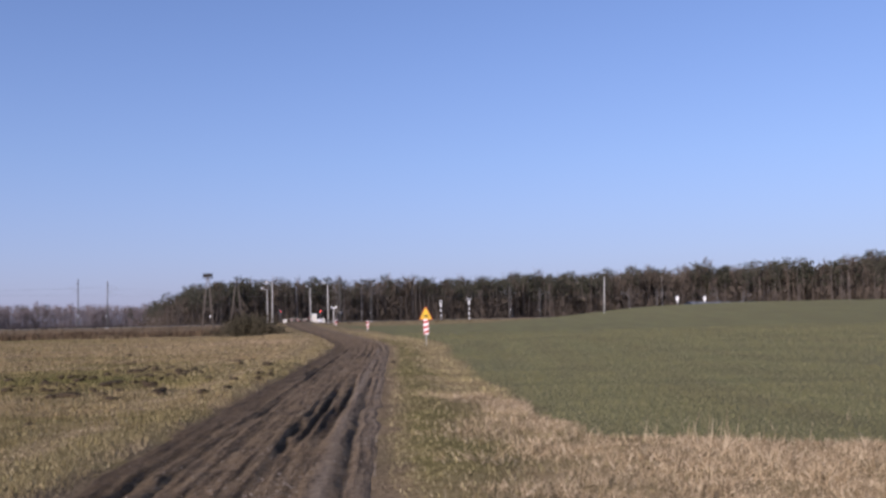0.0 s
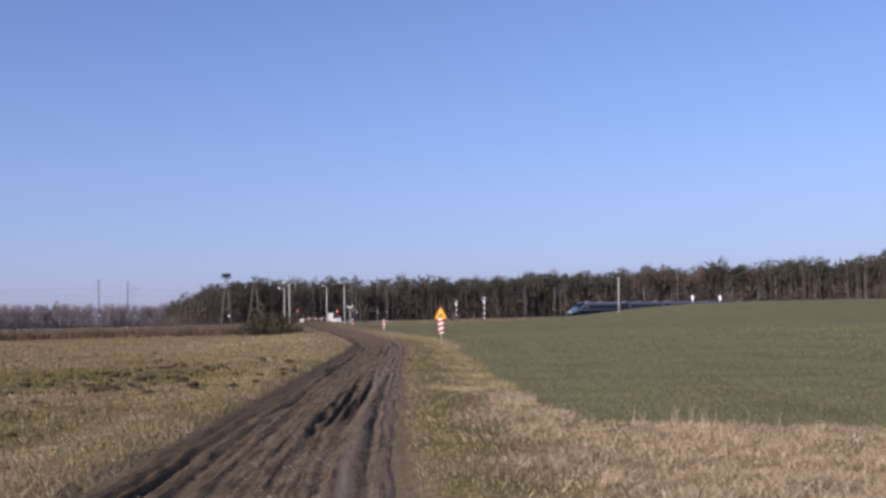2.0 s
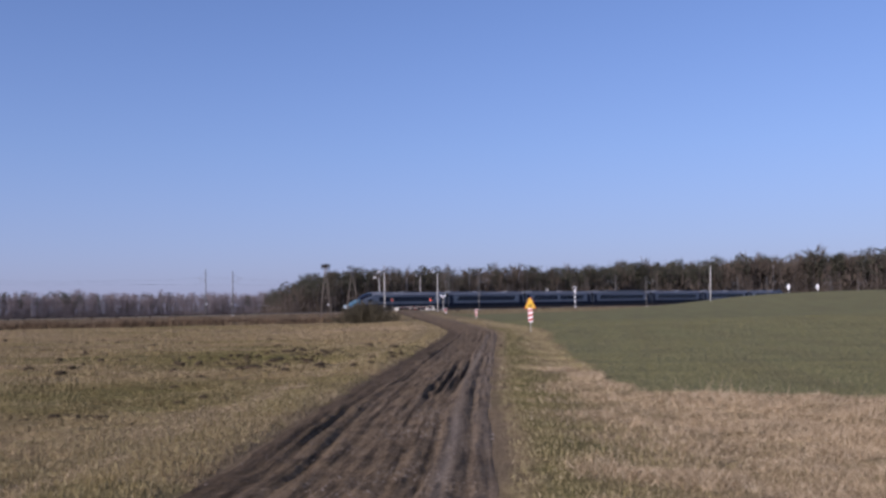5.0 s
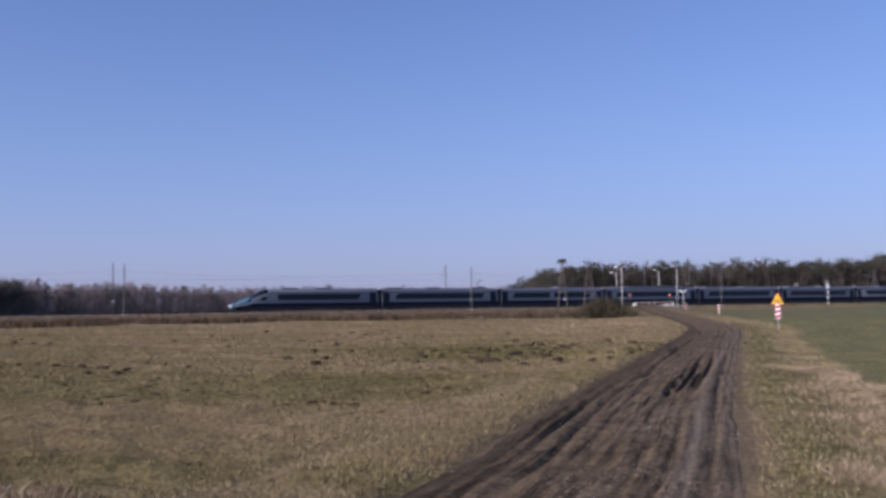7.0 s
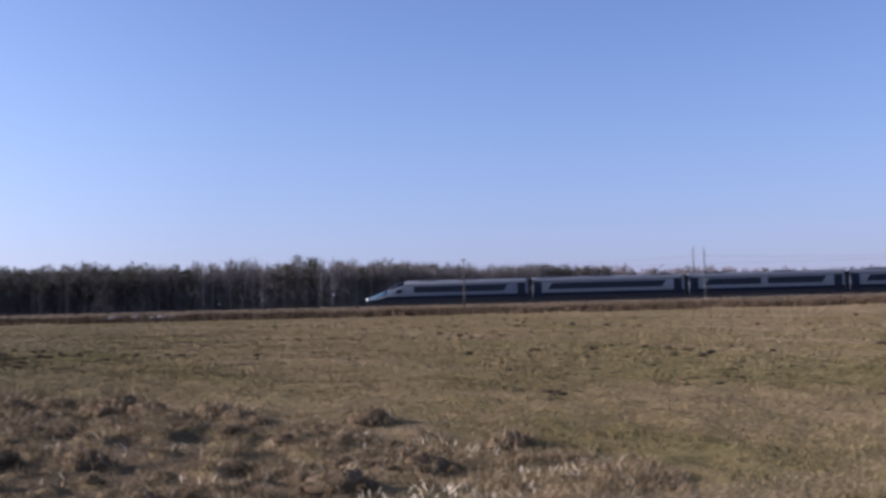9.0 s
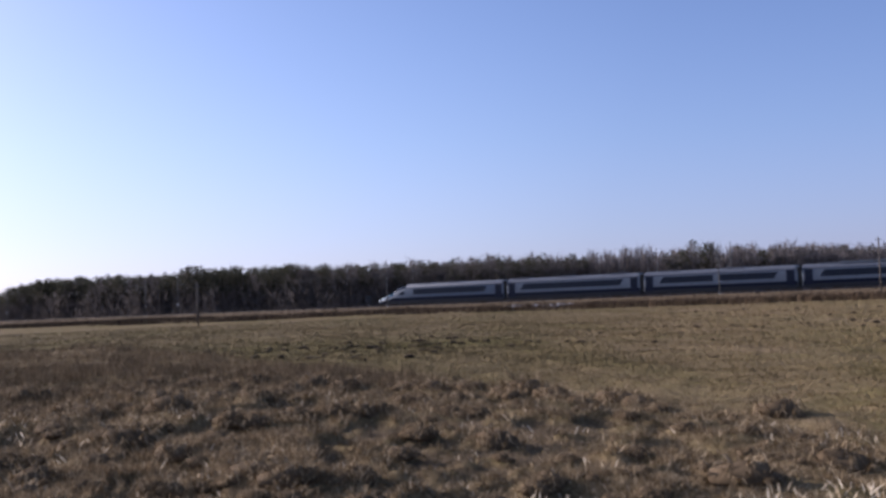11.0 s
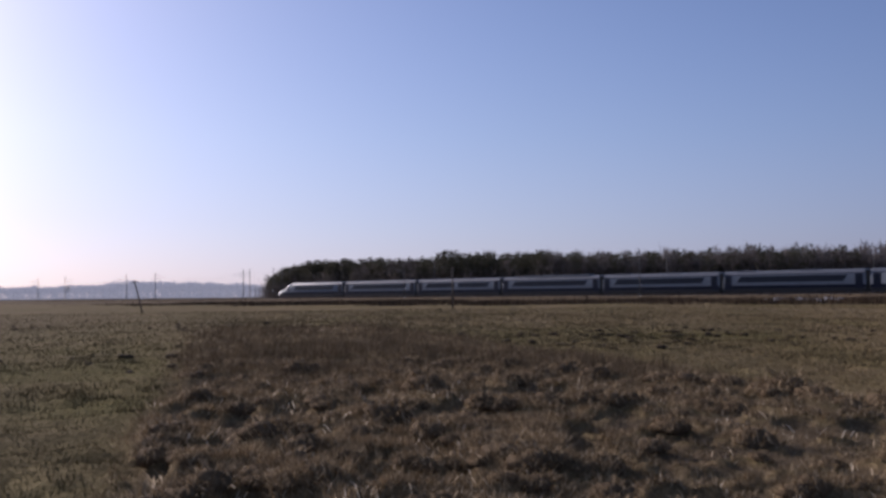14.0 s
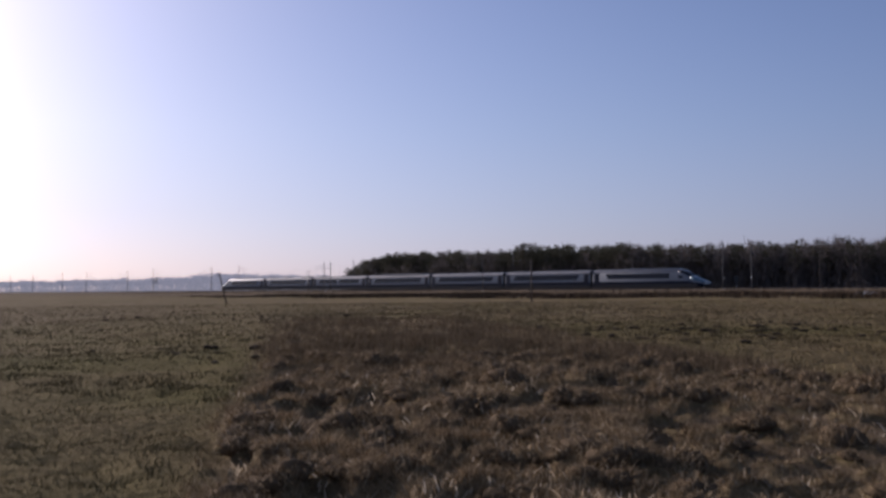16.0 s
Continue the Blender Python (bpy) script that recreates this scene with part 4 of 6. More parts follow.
    # reed belt in front of the railway bank
    x, y = scatter(420000, -150, 5, -90, 130, lambda a, b: np.exp(-((across(a, b) - 107 - 8 * (vnoise(a, b, 30, 94) - 0.5)) / 4.5) ** 2) * smooth(5, 9, -road_offset(a, b) - 2) * smooth(0.3, 0.55, vnoise(a, b, 5, 95)), 37)
    blades("weed_clumps", x, y, 0.3 + 0.65 * smooth(0.3, 0.7, vnoise(x, y, 5, 95)), 0.09 + 0 * x, "weed_blade", "row of dark brown dead weed clumps across the meadow", "weeds", 0.5, 0.3, 38, True)
    x, y = scatter(420000, -220, 20, -110, 190, lambda a, b: smooth(98, 112, across(a, b) + 18 * (vnoise(a, b, 22, 88) - 0.5)) * (1 - smooth(146, 154, across(a, b))) * smooth(5, 9, -road_offset(a, b) - 2) * (0.1 + 1.1 * smooth(0.35, 0.75, vnoise(a, b, 9, 89))), 17)
    blades("reed_belt", x, y, 0.25 + 0.4 * smooth(0.35, 0.8, vnoise(x, y, 9, 89)), 0.16 + 0 * x, "weed_blade", "belt of brown dead reeds and weeds before the railway", "reeds", 0.35, 0.3, 18, True)
    # grass on the bank of the railway
    x, y = scatter(120000, -330, 60, -190, 330, lambda a, b: smooth(148, 152, across(a, b)) * (1 - smooth(157.6, 158.6, across(a, b))), 19)
    blades("bank_grass", x, y, 0.3 + 0 * x, 0.25 + 0 * x, "weed_blade", "dead brown grass on the railway bank", "grass", 0.6, 0.3, 20, True)


def build_lumps():
    """Molehills and single tussocks: things one could count."""
    rng = np.random.default_rng(40)
    protos = []
    for k in range(4):
        bm = B()
        bmesh.ops.create_icosphere(bm, subdivisions=2, radius=1.0)
        for v in bm.verts:
            n = noise.noise(v.co * 1.9 + Vector((7 * k, 0, 0))) * 0.35 + noise.noise(v.co * 5 + Vector((0, 9 * k, 0))) * 0.16
            v.co *= 1 + n
            v.co.z *= 0.6
        protos.append(part("molehill", bm, "soil", smooth=True))
    spots = []
    # loose bands in the meadow: middle azimuth, distance, spread in both, number
    for az, d, sa, sd, n in ((19, 38, 10, 6, 60), (46, 30, 9, 4, 30), (50, 58, 12, 7, 26), (60, 76, 13, 8, 26), (38, 24, 6, 2.5, 14), (19, 32, 9, 6, 45), (14, 44, 5, 7, 22), (30, 52, 9, 8, 16), (20.5, 20, 5, 2, 7), (28, 17, 4, 2, 10), (41, 21, 2.5, 1.2, 7), (44, 26, 9, 3, 10), (59, 46, 8, 3, 22), (82, 36, 11, 6, 85), (110, 26, 7, 8, 26), (112, 60, 8, 14, 14), (50, 17, 1.6, 0.8, 8), (26, 70, 10, 7, 16)):
        for _ in range(n):
            a, r = radians(az + rng.normal() * sa * 0.55), d + rng.normal() * sd * 0.55
            spots.append((-r * math.sin(a), r * math.cos(a), r))
    spots.sort(key=lambda q: q[2])
    first, count, rest = list(protos), 0, []
    for i, (x, y, r) in enumerate(spots):
        if float(tussock_zone(x, y)) > 0.5 or float(off_road(x, y)) < 1 or float(straw_zone(x, y)) > 0.4:
            continue
        k = rng.uniform(0.08, 0.17) * (0.55 if r < 28 else 0.75)
        m = Matrix.Translation((x, y, float(land(x, y)) + (0.0 if r < 28 else 0.04))) @ Matrix.Rotation(rng.uniform(0, 6.28), 4, "Z") @ Matrix.Diagonal((k * rng.uniform(0.9, 2.1), k * rng.uniform(0.9, 1.6), k * rng.uniform(0.7, 1.2), 1))
        count += 1
        if count > 280:
            me = protos[i % 4].data
            co = np.array([(m @ v.co)[:] for v in me.vertices])
            rest.append((co, np.array([p.vertices[:] for p in me.polygons])))
            continue
        ob = first.pop() if first else new("molehill", protos[i % 4].data)
        ob.matrix_basis = m
        tagged(ob, "low dark brown heap of fresh soil in the meadow", "molehill", "molehills in the meadow")
    if rest:
        v, f = join(rest)
        tagged(part_mesh("far_molehills", mesh_of("far_molehills", v, f), "soil", None, "", True), "dark soil heaps strewn over the far meadow", "molehills", kind="stuff")
    # tussocks: a hummock with dead grass hanging over it
    made = []
    for k in range(6):
        r2 = np.random.default_rng(90 + k)
        bm = B()
        bmesh.ops.create_icosphere(bm, subdivisions=2, radius=1.0)
        for v in bm.verts:
            v.co *= 1 + 0.5 * noise.noise(v.co * 1.6 + Vector((4 * k, 0, 0))) + 0.2 * noise.noise(v.co * 4.1 + Vector((0, 5 * k, 0)))
            v.co = Vector((v.co.x * 0.25, v.co.y * 0.25, v.co.z * 0.14))
        bmesh.ops.triangulate(bm, faces=bm.faces)
        bm.verts.ensure_lookup_table()
        dome_v = np.array([v.co[:] for v in bm.verts])
        dome_f = np.array([[v.index for v in f.verts] for f in bm.faces])
        top = dome_v[dome_v[:, 2] > -0.02]
        bm.free()
        n = 220
        p = top[r2.integers(0, len(top), n)] * r2.uniform(0.92, 1.02, n)[:, None]
        out = p * np.array((1, 1, 0)) + r2.normal(size=(n, 3)) * np.array((0.09, 0.09, 0))
        out /= np.linalg.norm(out, axis=1)[:, None] + 1e-6
        ln = r2.uniform(0.06, 0.25, n)[:, None]
        side = np.cross(out, (0, 0, 1)) * 0.0045
        up = np.array((0, 0, 1.0))
        mid = p + out * ln * 0.35 + up * ln * 0.35
        tip = p + out * ln * 0.9 + up * ln * r2.uniform(-0.5, 0.6, n)[:, None]
        v = np.stack([p - side, p + side, mid + side, mid - side, tip], 1).reshape(-1, 3)
        q = 5 * np.arange(n)[:, None]
        fc = np.concatenate([q + np.array([[0, 1, 2]]), q + np.array([[0, 2, 3]]), q + np.array([[3, 2, 4]])])
        vv, ff = join([(dome_v, dome_f), (v, fc)])
        made.append(mesh_of("grass_tussock", vv, ff))
        made[-1].materials.append(M["clump_blade"])
        made[-1].materials.append(M["tuft_base"])
        made[-1].polygons.foreach_set("material_index", np.array([1] * len(dome_f) + [0] * len(fc), np.int32))
    named = [(60.0, 13.7), (67.6, 15.0), (71.2, 15.0), (52.0, 11.2), (83.7, 14.2), (82.2, 16.6), (96.3, 11.7), (103.6, 13.0), (96.9, 11.9), (84.4, 14.5), (77.3, 18.2), (109.0, 11.4), (57.0, 10.0), (62.0, 9.0), (90, 9.5), (76, 11.5), (72.5, 16.2), (74, 16.8), (75.2, 17.2), (79.5, 18.6), (81.0, 18.9), (84.5, 19.6), (86.5, 20.3), (69.0, 15.6), (88.5, 17.0), (92.0, 18.2), (94.5, 15.5), (99.0, 16.4)]
    placed = 0
    for i in range(1500):
        if placed == 300:
            break
        if i < len(named):
            a, r = radians(named[i][0]), named[i][1]
            k = rng.uniform(0.95, 1.4)
        else:
            a, r = radians(119 - 64 * rng.uniform(0, 1) ** 1.4), 7.5 * (24 / 7.5) ** rng.uniform(0, 1)
            k = rng.uniform(0.4, 0.95) * (0.75 + 0.4 * r / 24) * (0.7 if math.degrees(a) < 76 else 1.0)
        x, y = -r * math.sin(a), r * math.cos(a)
        if i >= len(named) and (float(tussock_zone(x, y)) < 0.6 or float(mounds(x, y)) < 0.6):
            continue
        placed += 1
        ob = new("grass_tussock", made[i % 6])
        ob.matrix_basis = Matrix.Translation((x, y, float(land(x, y)))) @ Matrix.Rotation(rng.uniform(0, 6.28), 4, "Z") @ Matrix.Diagonal((k, k, k * rng.uniform(0.7, 1.2), 1))
        tagged(ob, "dark brown clump of dead grass standing in rough grass", "tussock", "tussocks in the rough patch")


build_ground()
build_road()
build_pebbles()
build_railway()


# ---- woods ----
def prism(a, b, r0, r1, seg=4):
    """Vertices and quads of a thin tapered stick."""
    a, b = np.asarray(a, float), np.asarray(b, float)
    d = b - a
    d = d / (np.linalg.norm(d) + 1e-9)
    u = np.cross(d, (0.3, 0.9, 0.1))
    u /= np.linalg.norm(u) + 1e-9
    w = np.cross(d, u)
    t = np.arange(seg) * 2 * np.pi / seg
    ring = np.cos(t)[:, None] * u + np.sin(t)[:, None] * w
    v = np.vstack([a + r0 * ring, b + r1 * ring])
    f = []
    for i in range(seg):
        j = (i + 1) % seg
        f += [(i, j, seg + j), (i, seg + j, seg + i)]
    return v, np.array(f)


def join(pieces):
    vs, fs, c = [], [], 0
    for v, f in pieces:
        vs.append(v)
        fs.append(np.asarray(f) + c)
        c += len(v)
    return np.vstack(vs), np.vstack(fs)


def flakes(centre, size, n, rng, flat=1.0, leaf=0.4):
    """n small triangles inside an ellipsoid."""
    p = rng.normal(size=(n, 3))
    p /= np.linalg.norm(p, axis=1)[:, None]
    p *= rng.uniform(0.3, 1, n)[:, None] ** 0.5 * np.array(size)
    p += np.asarray(centre)
    a, b = rng.normal(size=(n, 3)), rng.normal(size=(n, 3))
    a *= leaf / np.linalg.norm(a, axis=1)[:, None]
    b *= leaf / np.linalg.norm(b, axis=1)[:, None]
    a[:, 2] *= flat
    b[:, 2] *= flat
    v = np.stack([p, p + a, p + b], 1).reshape(-1, 3)
    return v, np.arange(3 * n).reshape(-1, 3)


def pine(rng, h):
    """A Scots pine: a bare stem, and an uneven crown of dense flat clumps on short limbs."""
    wood, leaf = [], []
    lean = rng.normal(size=2) * 0.025 * h
    wood.append(prism((0, 0, 0), (lean[0], lean[1], h * 0.93), 0.013 * h, 0.004 * h, 5))
    low, n = rng.uniform(0.4, 0.62), 13
    bulge = rng.uniform(0.25, 0.5)
    for i in range(n):
        u = (i + rng.uniform(0, 1)) / n
        z = h * (low + (0.96 - low) * u)
        a = i * 2.4 + rng.uniform(-0.5, 0.5)
        reach = 0.13 * h * math.sqrt(max(0.03, 1 - ((u - bulge) / (1.08 - bulge if u > bulge else 1.3 * bulge + 0.2)) ** 2)) * rng.uniform(0.45, 1.1)
        k = z / h
        c = np.array((lean[0] * k + reach * math.cos(a), lean[1] * k + reach * math.sin(a), z + 0.01 * h))
        if i % 2 == 0:
            root = np.array((lean[0] * k, lean[1] * k, z - 0.02 * h))
            wood.append(prism(root, root + 0.7 * (c - root), 0.003 * h, 0.0012 * h, 3))
        s = rng.uniform(0.8, 1.25)
        leaf.append(flakes(c, (0.075 * h * s, 0.075 * h * s, 0.042 * h * s), 27, rng, 0.8, 0.036 * h))
    return join(wood), join(leaf)


def bare(rng, h, spread=1.0):
    """A leafless birch or alder: a trunk, rising limbs and a rounded haze of fine twigs."""
    wood, leaf = [], []
    top = np.array((rng.normal() * 0.03 * h, rng.normal() * 0.03 * h, h * 0.86))
    wood.append(prism((0, 0, 0), top, 0.011 * h, 0.0025 * h, 4))
    mid, tall, wide = h * rng.uniform(0.62, 0.7), 0.33 * h, spread * h * rng.uniform(0.17, 0.25)
    for i in range(11):
        k = 0.3 + 0.6 * (i + rng.uniform(0, 1)) / 11
        a, e = i * 2.4 + rng.uniform(-0.6, 0.6), rng.uniform(-0.1, 1.35)
        p0 = top * k
        p1 = np.array((wide * math.cos(e) * math.cos(a), wide * math.cos(e) * math.sin(a), mid + tall * math.sin(e) * rng.uniform(0.8, 1.0)))
        leaf.append(prism(p0, p1, 0.0035 * h, 0.001 * h, 3))
        for _ in range(12):
            q = p0 + (p1 - p0) * rng.uniform(0.35, 1.0) + rng.normal(size=3) * 0.012 * h
            d = (p1 - p0) * 0.12 + rng.normal(size=3) * 0.045 * h + np.array((0, 0, 0.03 * h))
            s = np.cross(d, rng.normal(size=3))
            s *= 0.0068 * h / (np.linalg.norm(s) + 1e-9)
            leaf.append((np.stack([q - s, q + s, q + d]), np.array([[0, 1, 2]])))
    return join(wood), join(leaf)


def shrub(rng, h):
    """Brushwood under the trees: fine twigs every way inside a low dome."""
    leaf = []
    for _ in range(34):
        a, out, up = rng.uniform(0, 6.28), 0.6 * h * math.sqrt(rng.uniform(0, 1)), h * rng.uniform(0.0, 0.85)
        out *= math.sqrt(max(0.1, 1 - (up / h) ** 2))
        b = np.array((out * math.cos(a), out * math.sin(a), up))
        d = rng.normal(size=3) * 0.09 * h + np.array((0, 0, 0.16 * h))
        s = np.cross(d, rng.normal(size=3))
        s *= 0.0225 * h / (np.linalg.norm(s) + 1e-9)
        leaf.append((np.stack([b - s, b + s, b + d]), np.array([[0, 1, 2]])))
    return join(leaf)


RNG = np.random.default_rng(77)
PINES = [pine(RNG, 1.0) for _ in range(6)]
BARES = [bare(RNG, 1.0) for _ in range(6)]
SHRUBS = [shrub(RNG, 1.0) for _ in range(4)]


def plant(store, proto, x, y, z, h, wide, turn):
    v, f = proto
    c, s = math.cos(turn), math.sin(turn)
    q = v * np.array((h * wide, h * wide, h))
    q = np.stack([q[:, 0] * c - q[:, 1] * s + x, q[:, 0] * s + q[:, 1] * c + y, q[:, 2] + z], -1)
    store.append((q, f))


def wood(name, edge, depth, rows, gap, label, seed, pine_share, birch_share, shrubs=3, twig_mat="twig", stout=1.0, uneven=0.2):
    """A stand of trees behind an edge: points (azimuth, distance, tree height)."""
    rng = np.random.default_rng(seed)
    pts = np.array([(-d * math.sin(radians(a)), d * math.cos(radians(a)), h) for a, d, h in edge])
    seg = np.hypot(*np.diff(pts[:, :2], axis=0).T)
    run = np.concatenate([[0], np.cumsum(seg)])
    need, bark, white, twig = [], [], [], []
    for row in range(rows):
        s = np.arange(0, run[-1], gap) + rng.uniform(0, gap)
        for st in s:
            st = min(run[-1], max(0, st + rng.normal() * gap * 0.4))
            p = np.array([np.interp(st, run, pts[:, i]) for i in range(3)])
            away = p[:2] / np.linalg.norm(p[:2])
            back = depth * (row + rng.uniform(-0.3, 0.7)) / max(rows - 1, 1)
            x, y = p[:2] + away * back
            patch = float(vnoise(x, y, 38, seed))
            h = p[2] * rng.uniform(0.86, 1.04) * (1 + 0.1 * (patch - 0.5) + uneven * (float(vnoise(x, y, 10, seed + 5)) - 0.5))
            z = float(land(x, y)) - 0.2
            turn = rng.uniform(0, 6.28)
            if rng.uniform() < pine_share + 0.7 * (patch - 0.5):
                w, l = PINES[rng.integers(6)]
                wide = rng.uniform(0.9, 1.35)
                plant(bark, w, x, y, z, h, wide, turn)
                plant(need, l, x, y, z, h, wide, turn)
            else:
                w, l = BARES[rng.integers(6)]
                wide = stout * rng.uniform(0.9, 1.3)
                plant(white if rng.uniform() < birch_share else bark, w, x, y, z, h, wide, turn)
                plant(twig, l, x, y, z, h, wide, turn)
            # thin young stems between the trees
            for _ in range(0 if twig_mat == "hazed_far_twig" else 7):
                dx, dy = rng.normal(size=2) * 3.0
                sh, lean = h * rng.uniform(0.55, 0.85), rng.normal(size=2) * 0.4
                bark.append(prism((x + dx, y + dy, z), (x + dx + lean[0], y + dy + lean[1], z + sh), 0.007 * h, 0.003 * h, 3))
            for q in range((shrubs if row % 2 == 0 else shrubs - 1) + (5 if row == 0 and twig_mat != "hazed_far_twig" else 0)):
                sh = p[2] * (rng.uniform(0.25, 0.7) if q < shrubs else rng.uniform(0.1, 0.3))
                plant(twig, SHRUBS[rng.integers(4)], x + rng.normal() * 2.5, y + rng.normal() * 2.5, z, sh, rng.uniform(0.6, 1.0) * max(1.0, 0.5 * stout), rng.uniform(0, 6.28))
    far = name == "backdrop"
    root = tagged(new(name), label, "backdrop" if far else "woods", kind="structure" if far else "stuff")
    for nm, store, mat in (("pine_crowns", need, "pine"), ("trunks", bark, "hazed_far_twig" if twig_mat == "hazed_far_twig" else "pine_bark"), ("birch_trunks", white, "birch_bark"), ("bare_branches", twig, twig_mat)):
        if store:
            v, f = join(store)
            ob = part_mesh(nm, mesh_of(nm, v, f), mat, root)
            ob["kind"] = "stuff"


def build_woods():
    wood("mixed_wood", [(18.9, 262, 6.0), (18.0, 262, 8.5), (16.6, 264, 11.5), (11, 288, 13.2), (3.4, 316, 14.6), (-3, 352, 16.4), (-10, 395, 20.0), (-16, 420, 21.0), (-30, 470, 21)], 46, 8, 2.9, "tall mixed wood of dark pines and bare birches behind the railway", 201, 0.5, 0.2, 4, "pine_twig", 1.0, 0.3)
    wood("pine_wood", [(103.6, 415, 10.5), (102.2, 412, 15.0), (95, 345, 15.4), (85, 302, 15.2), (78, 290, 15.0), (70, 287, 13.5)], 45, 8, 2.7, "dense dark wood of pines among bare alders", 202, 0.72, 0.02, 4, "alder_twig")
    wood("birch_wood", [(82, 305, 14.0), (75, 292, 15.0), (62, 284, 14.8), (54, 350, 14.6), (46, 430, 14.8)], 45, 8, 2.7, "bare grey brown birch and alder wood with a few pines", 205, 0.12, 0.65, 3)
    wood("far_wood", [(47, 425, 15), (40, 500, 15), (35, 545, 14.5), (25, 600, 14.5), (15, 640, 15)], 50, 5, 4.0, "low far bare wood beyond the meadows, paled purple for haze", 203, 0.05, 0.1, 3, "hazed_bare")
    wood("backdrop", [(100, 1900, 18), (104, 1900, 26), (108, 1900, 31), (111, 1900, 34), (113.5, 1900, 26), (122, 1950, 22), (132, 1980, 22), (145, 2000, 22)], 120, 4, 11, "line of woods on the horizon, glowing blue grey for haze", 204, 0.0, 0.0, 3, "hazed_far_twig", 5.0)


# ---- the train ----
CAR_MID, CAR_END = 26.1, 28.45


def section(half, z0, z1, n=28, round_top=0.75):
    """Cross-section points (y, z) of a car body, anticlockwise from the lower right."""
    mid = z0 + (z1 - z0) * 0.66
    pts = [(half * 0.93, z0), (half, z0 + min(0.35, 0.2 * (z1 - z0))), (half, z0 + (z1 - z0) * 0.42)]
    for i in range(9):
        a = i / 8 * math.pi / 2
        pts.append((half * 0.955 * math.cos(a) ** 0.62 if i else half * 0.965, mid + (z1 - mid) * math.sin(a) ** 0.9))
    left = [(-y, z) for y, z in reversed(pts[:-1])]
    return pts + left


def side_y(z):
    """Half width of the body at a height over the rail."""
    return float(np.interp(z, [0.4, 1.9, 2.75, 3.2], [1.415, 1.415, 1.366, 1.33]))


def side_panel(bm, x0, x1, z0, z1, side, slant0=0.0, slant1=0.0, proud=0.012, steps=4):
    """A panel that lies on the body's side; slant: how far the top edge is shifted at both ends."""
    for a in range(steps):
        k0, k1 = a / steps, (a + 1) / steps
        za, zb = z0 + (z1 - z0) * k0, z0 + (z1 - z0) * k1
        q = [(x0 + slant0 * k0, za), (x1 + slant1 * k0, za), (x1 + slant1 * k1, zb), (x0 + slant0 * k1, zb)]
        out = [bm.verts.new((x, side * (side_y(z) + proud), z)) for x, z in q]
        inn = [bm.verts.new((x, side * (side_y(z) - 0.03), z)) for x, z in q]
        bm.faces.new(out if side < 0 else list(reversed(out)))
        for i in range(4):
            bm.faces.new((out[i], out[(i + 1) % 4], inn[(i + 1) % 4], inn[i]))
    bmesh.ops.recalc_face_normals(bm, faces=bm.faces)


def bogie(car, x):
    bm = B()
    for side in (-1, 1):
        box(bm, (3.2, 0.16, 0.32), (x, side * 1.05, 0.55), 0.03)
    box(bm, (0.5, 2.2, 0.28), (x, 0, 0.55), 0.03)
    part("bogie", bm, "skirt", car, "black bogie frame")
    for wx in (-1.3, 1.3):
        w = B()
        for side in (-0.75, 0.75):
            tube(w, (x + wx, side - 0.07, 0.45), (x + wx, side + 0.07, 0.45), 0.445, None, 20)
        tube(w, (x + wx, -0.75, 0.45), (x + wx, 0.75, 0.45), 0.09)
        part("wheelset", w, "rail", car, "steel wheels on an axle")


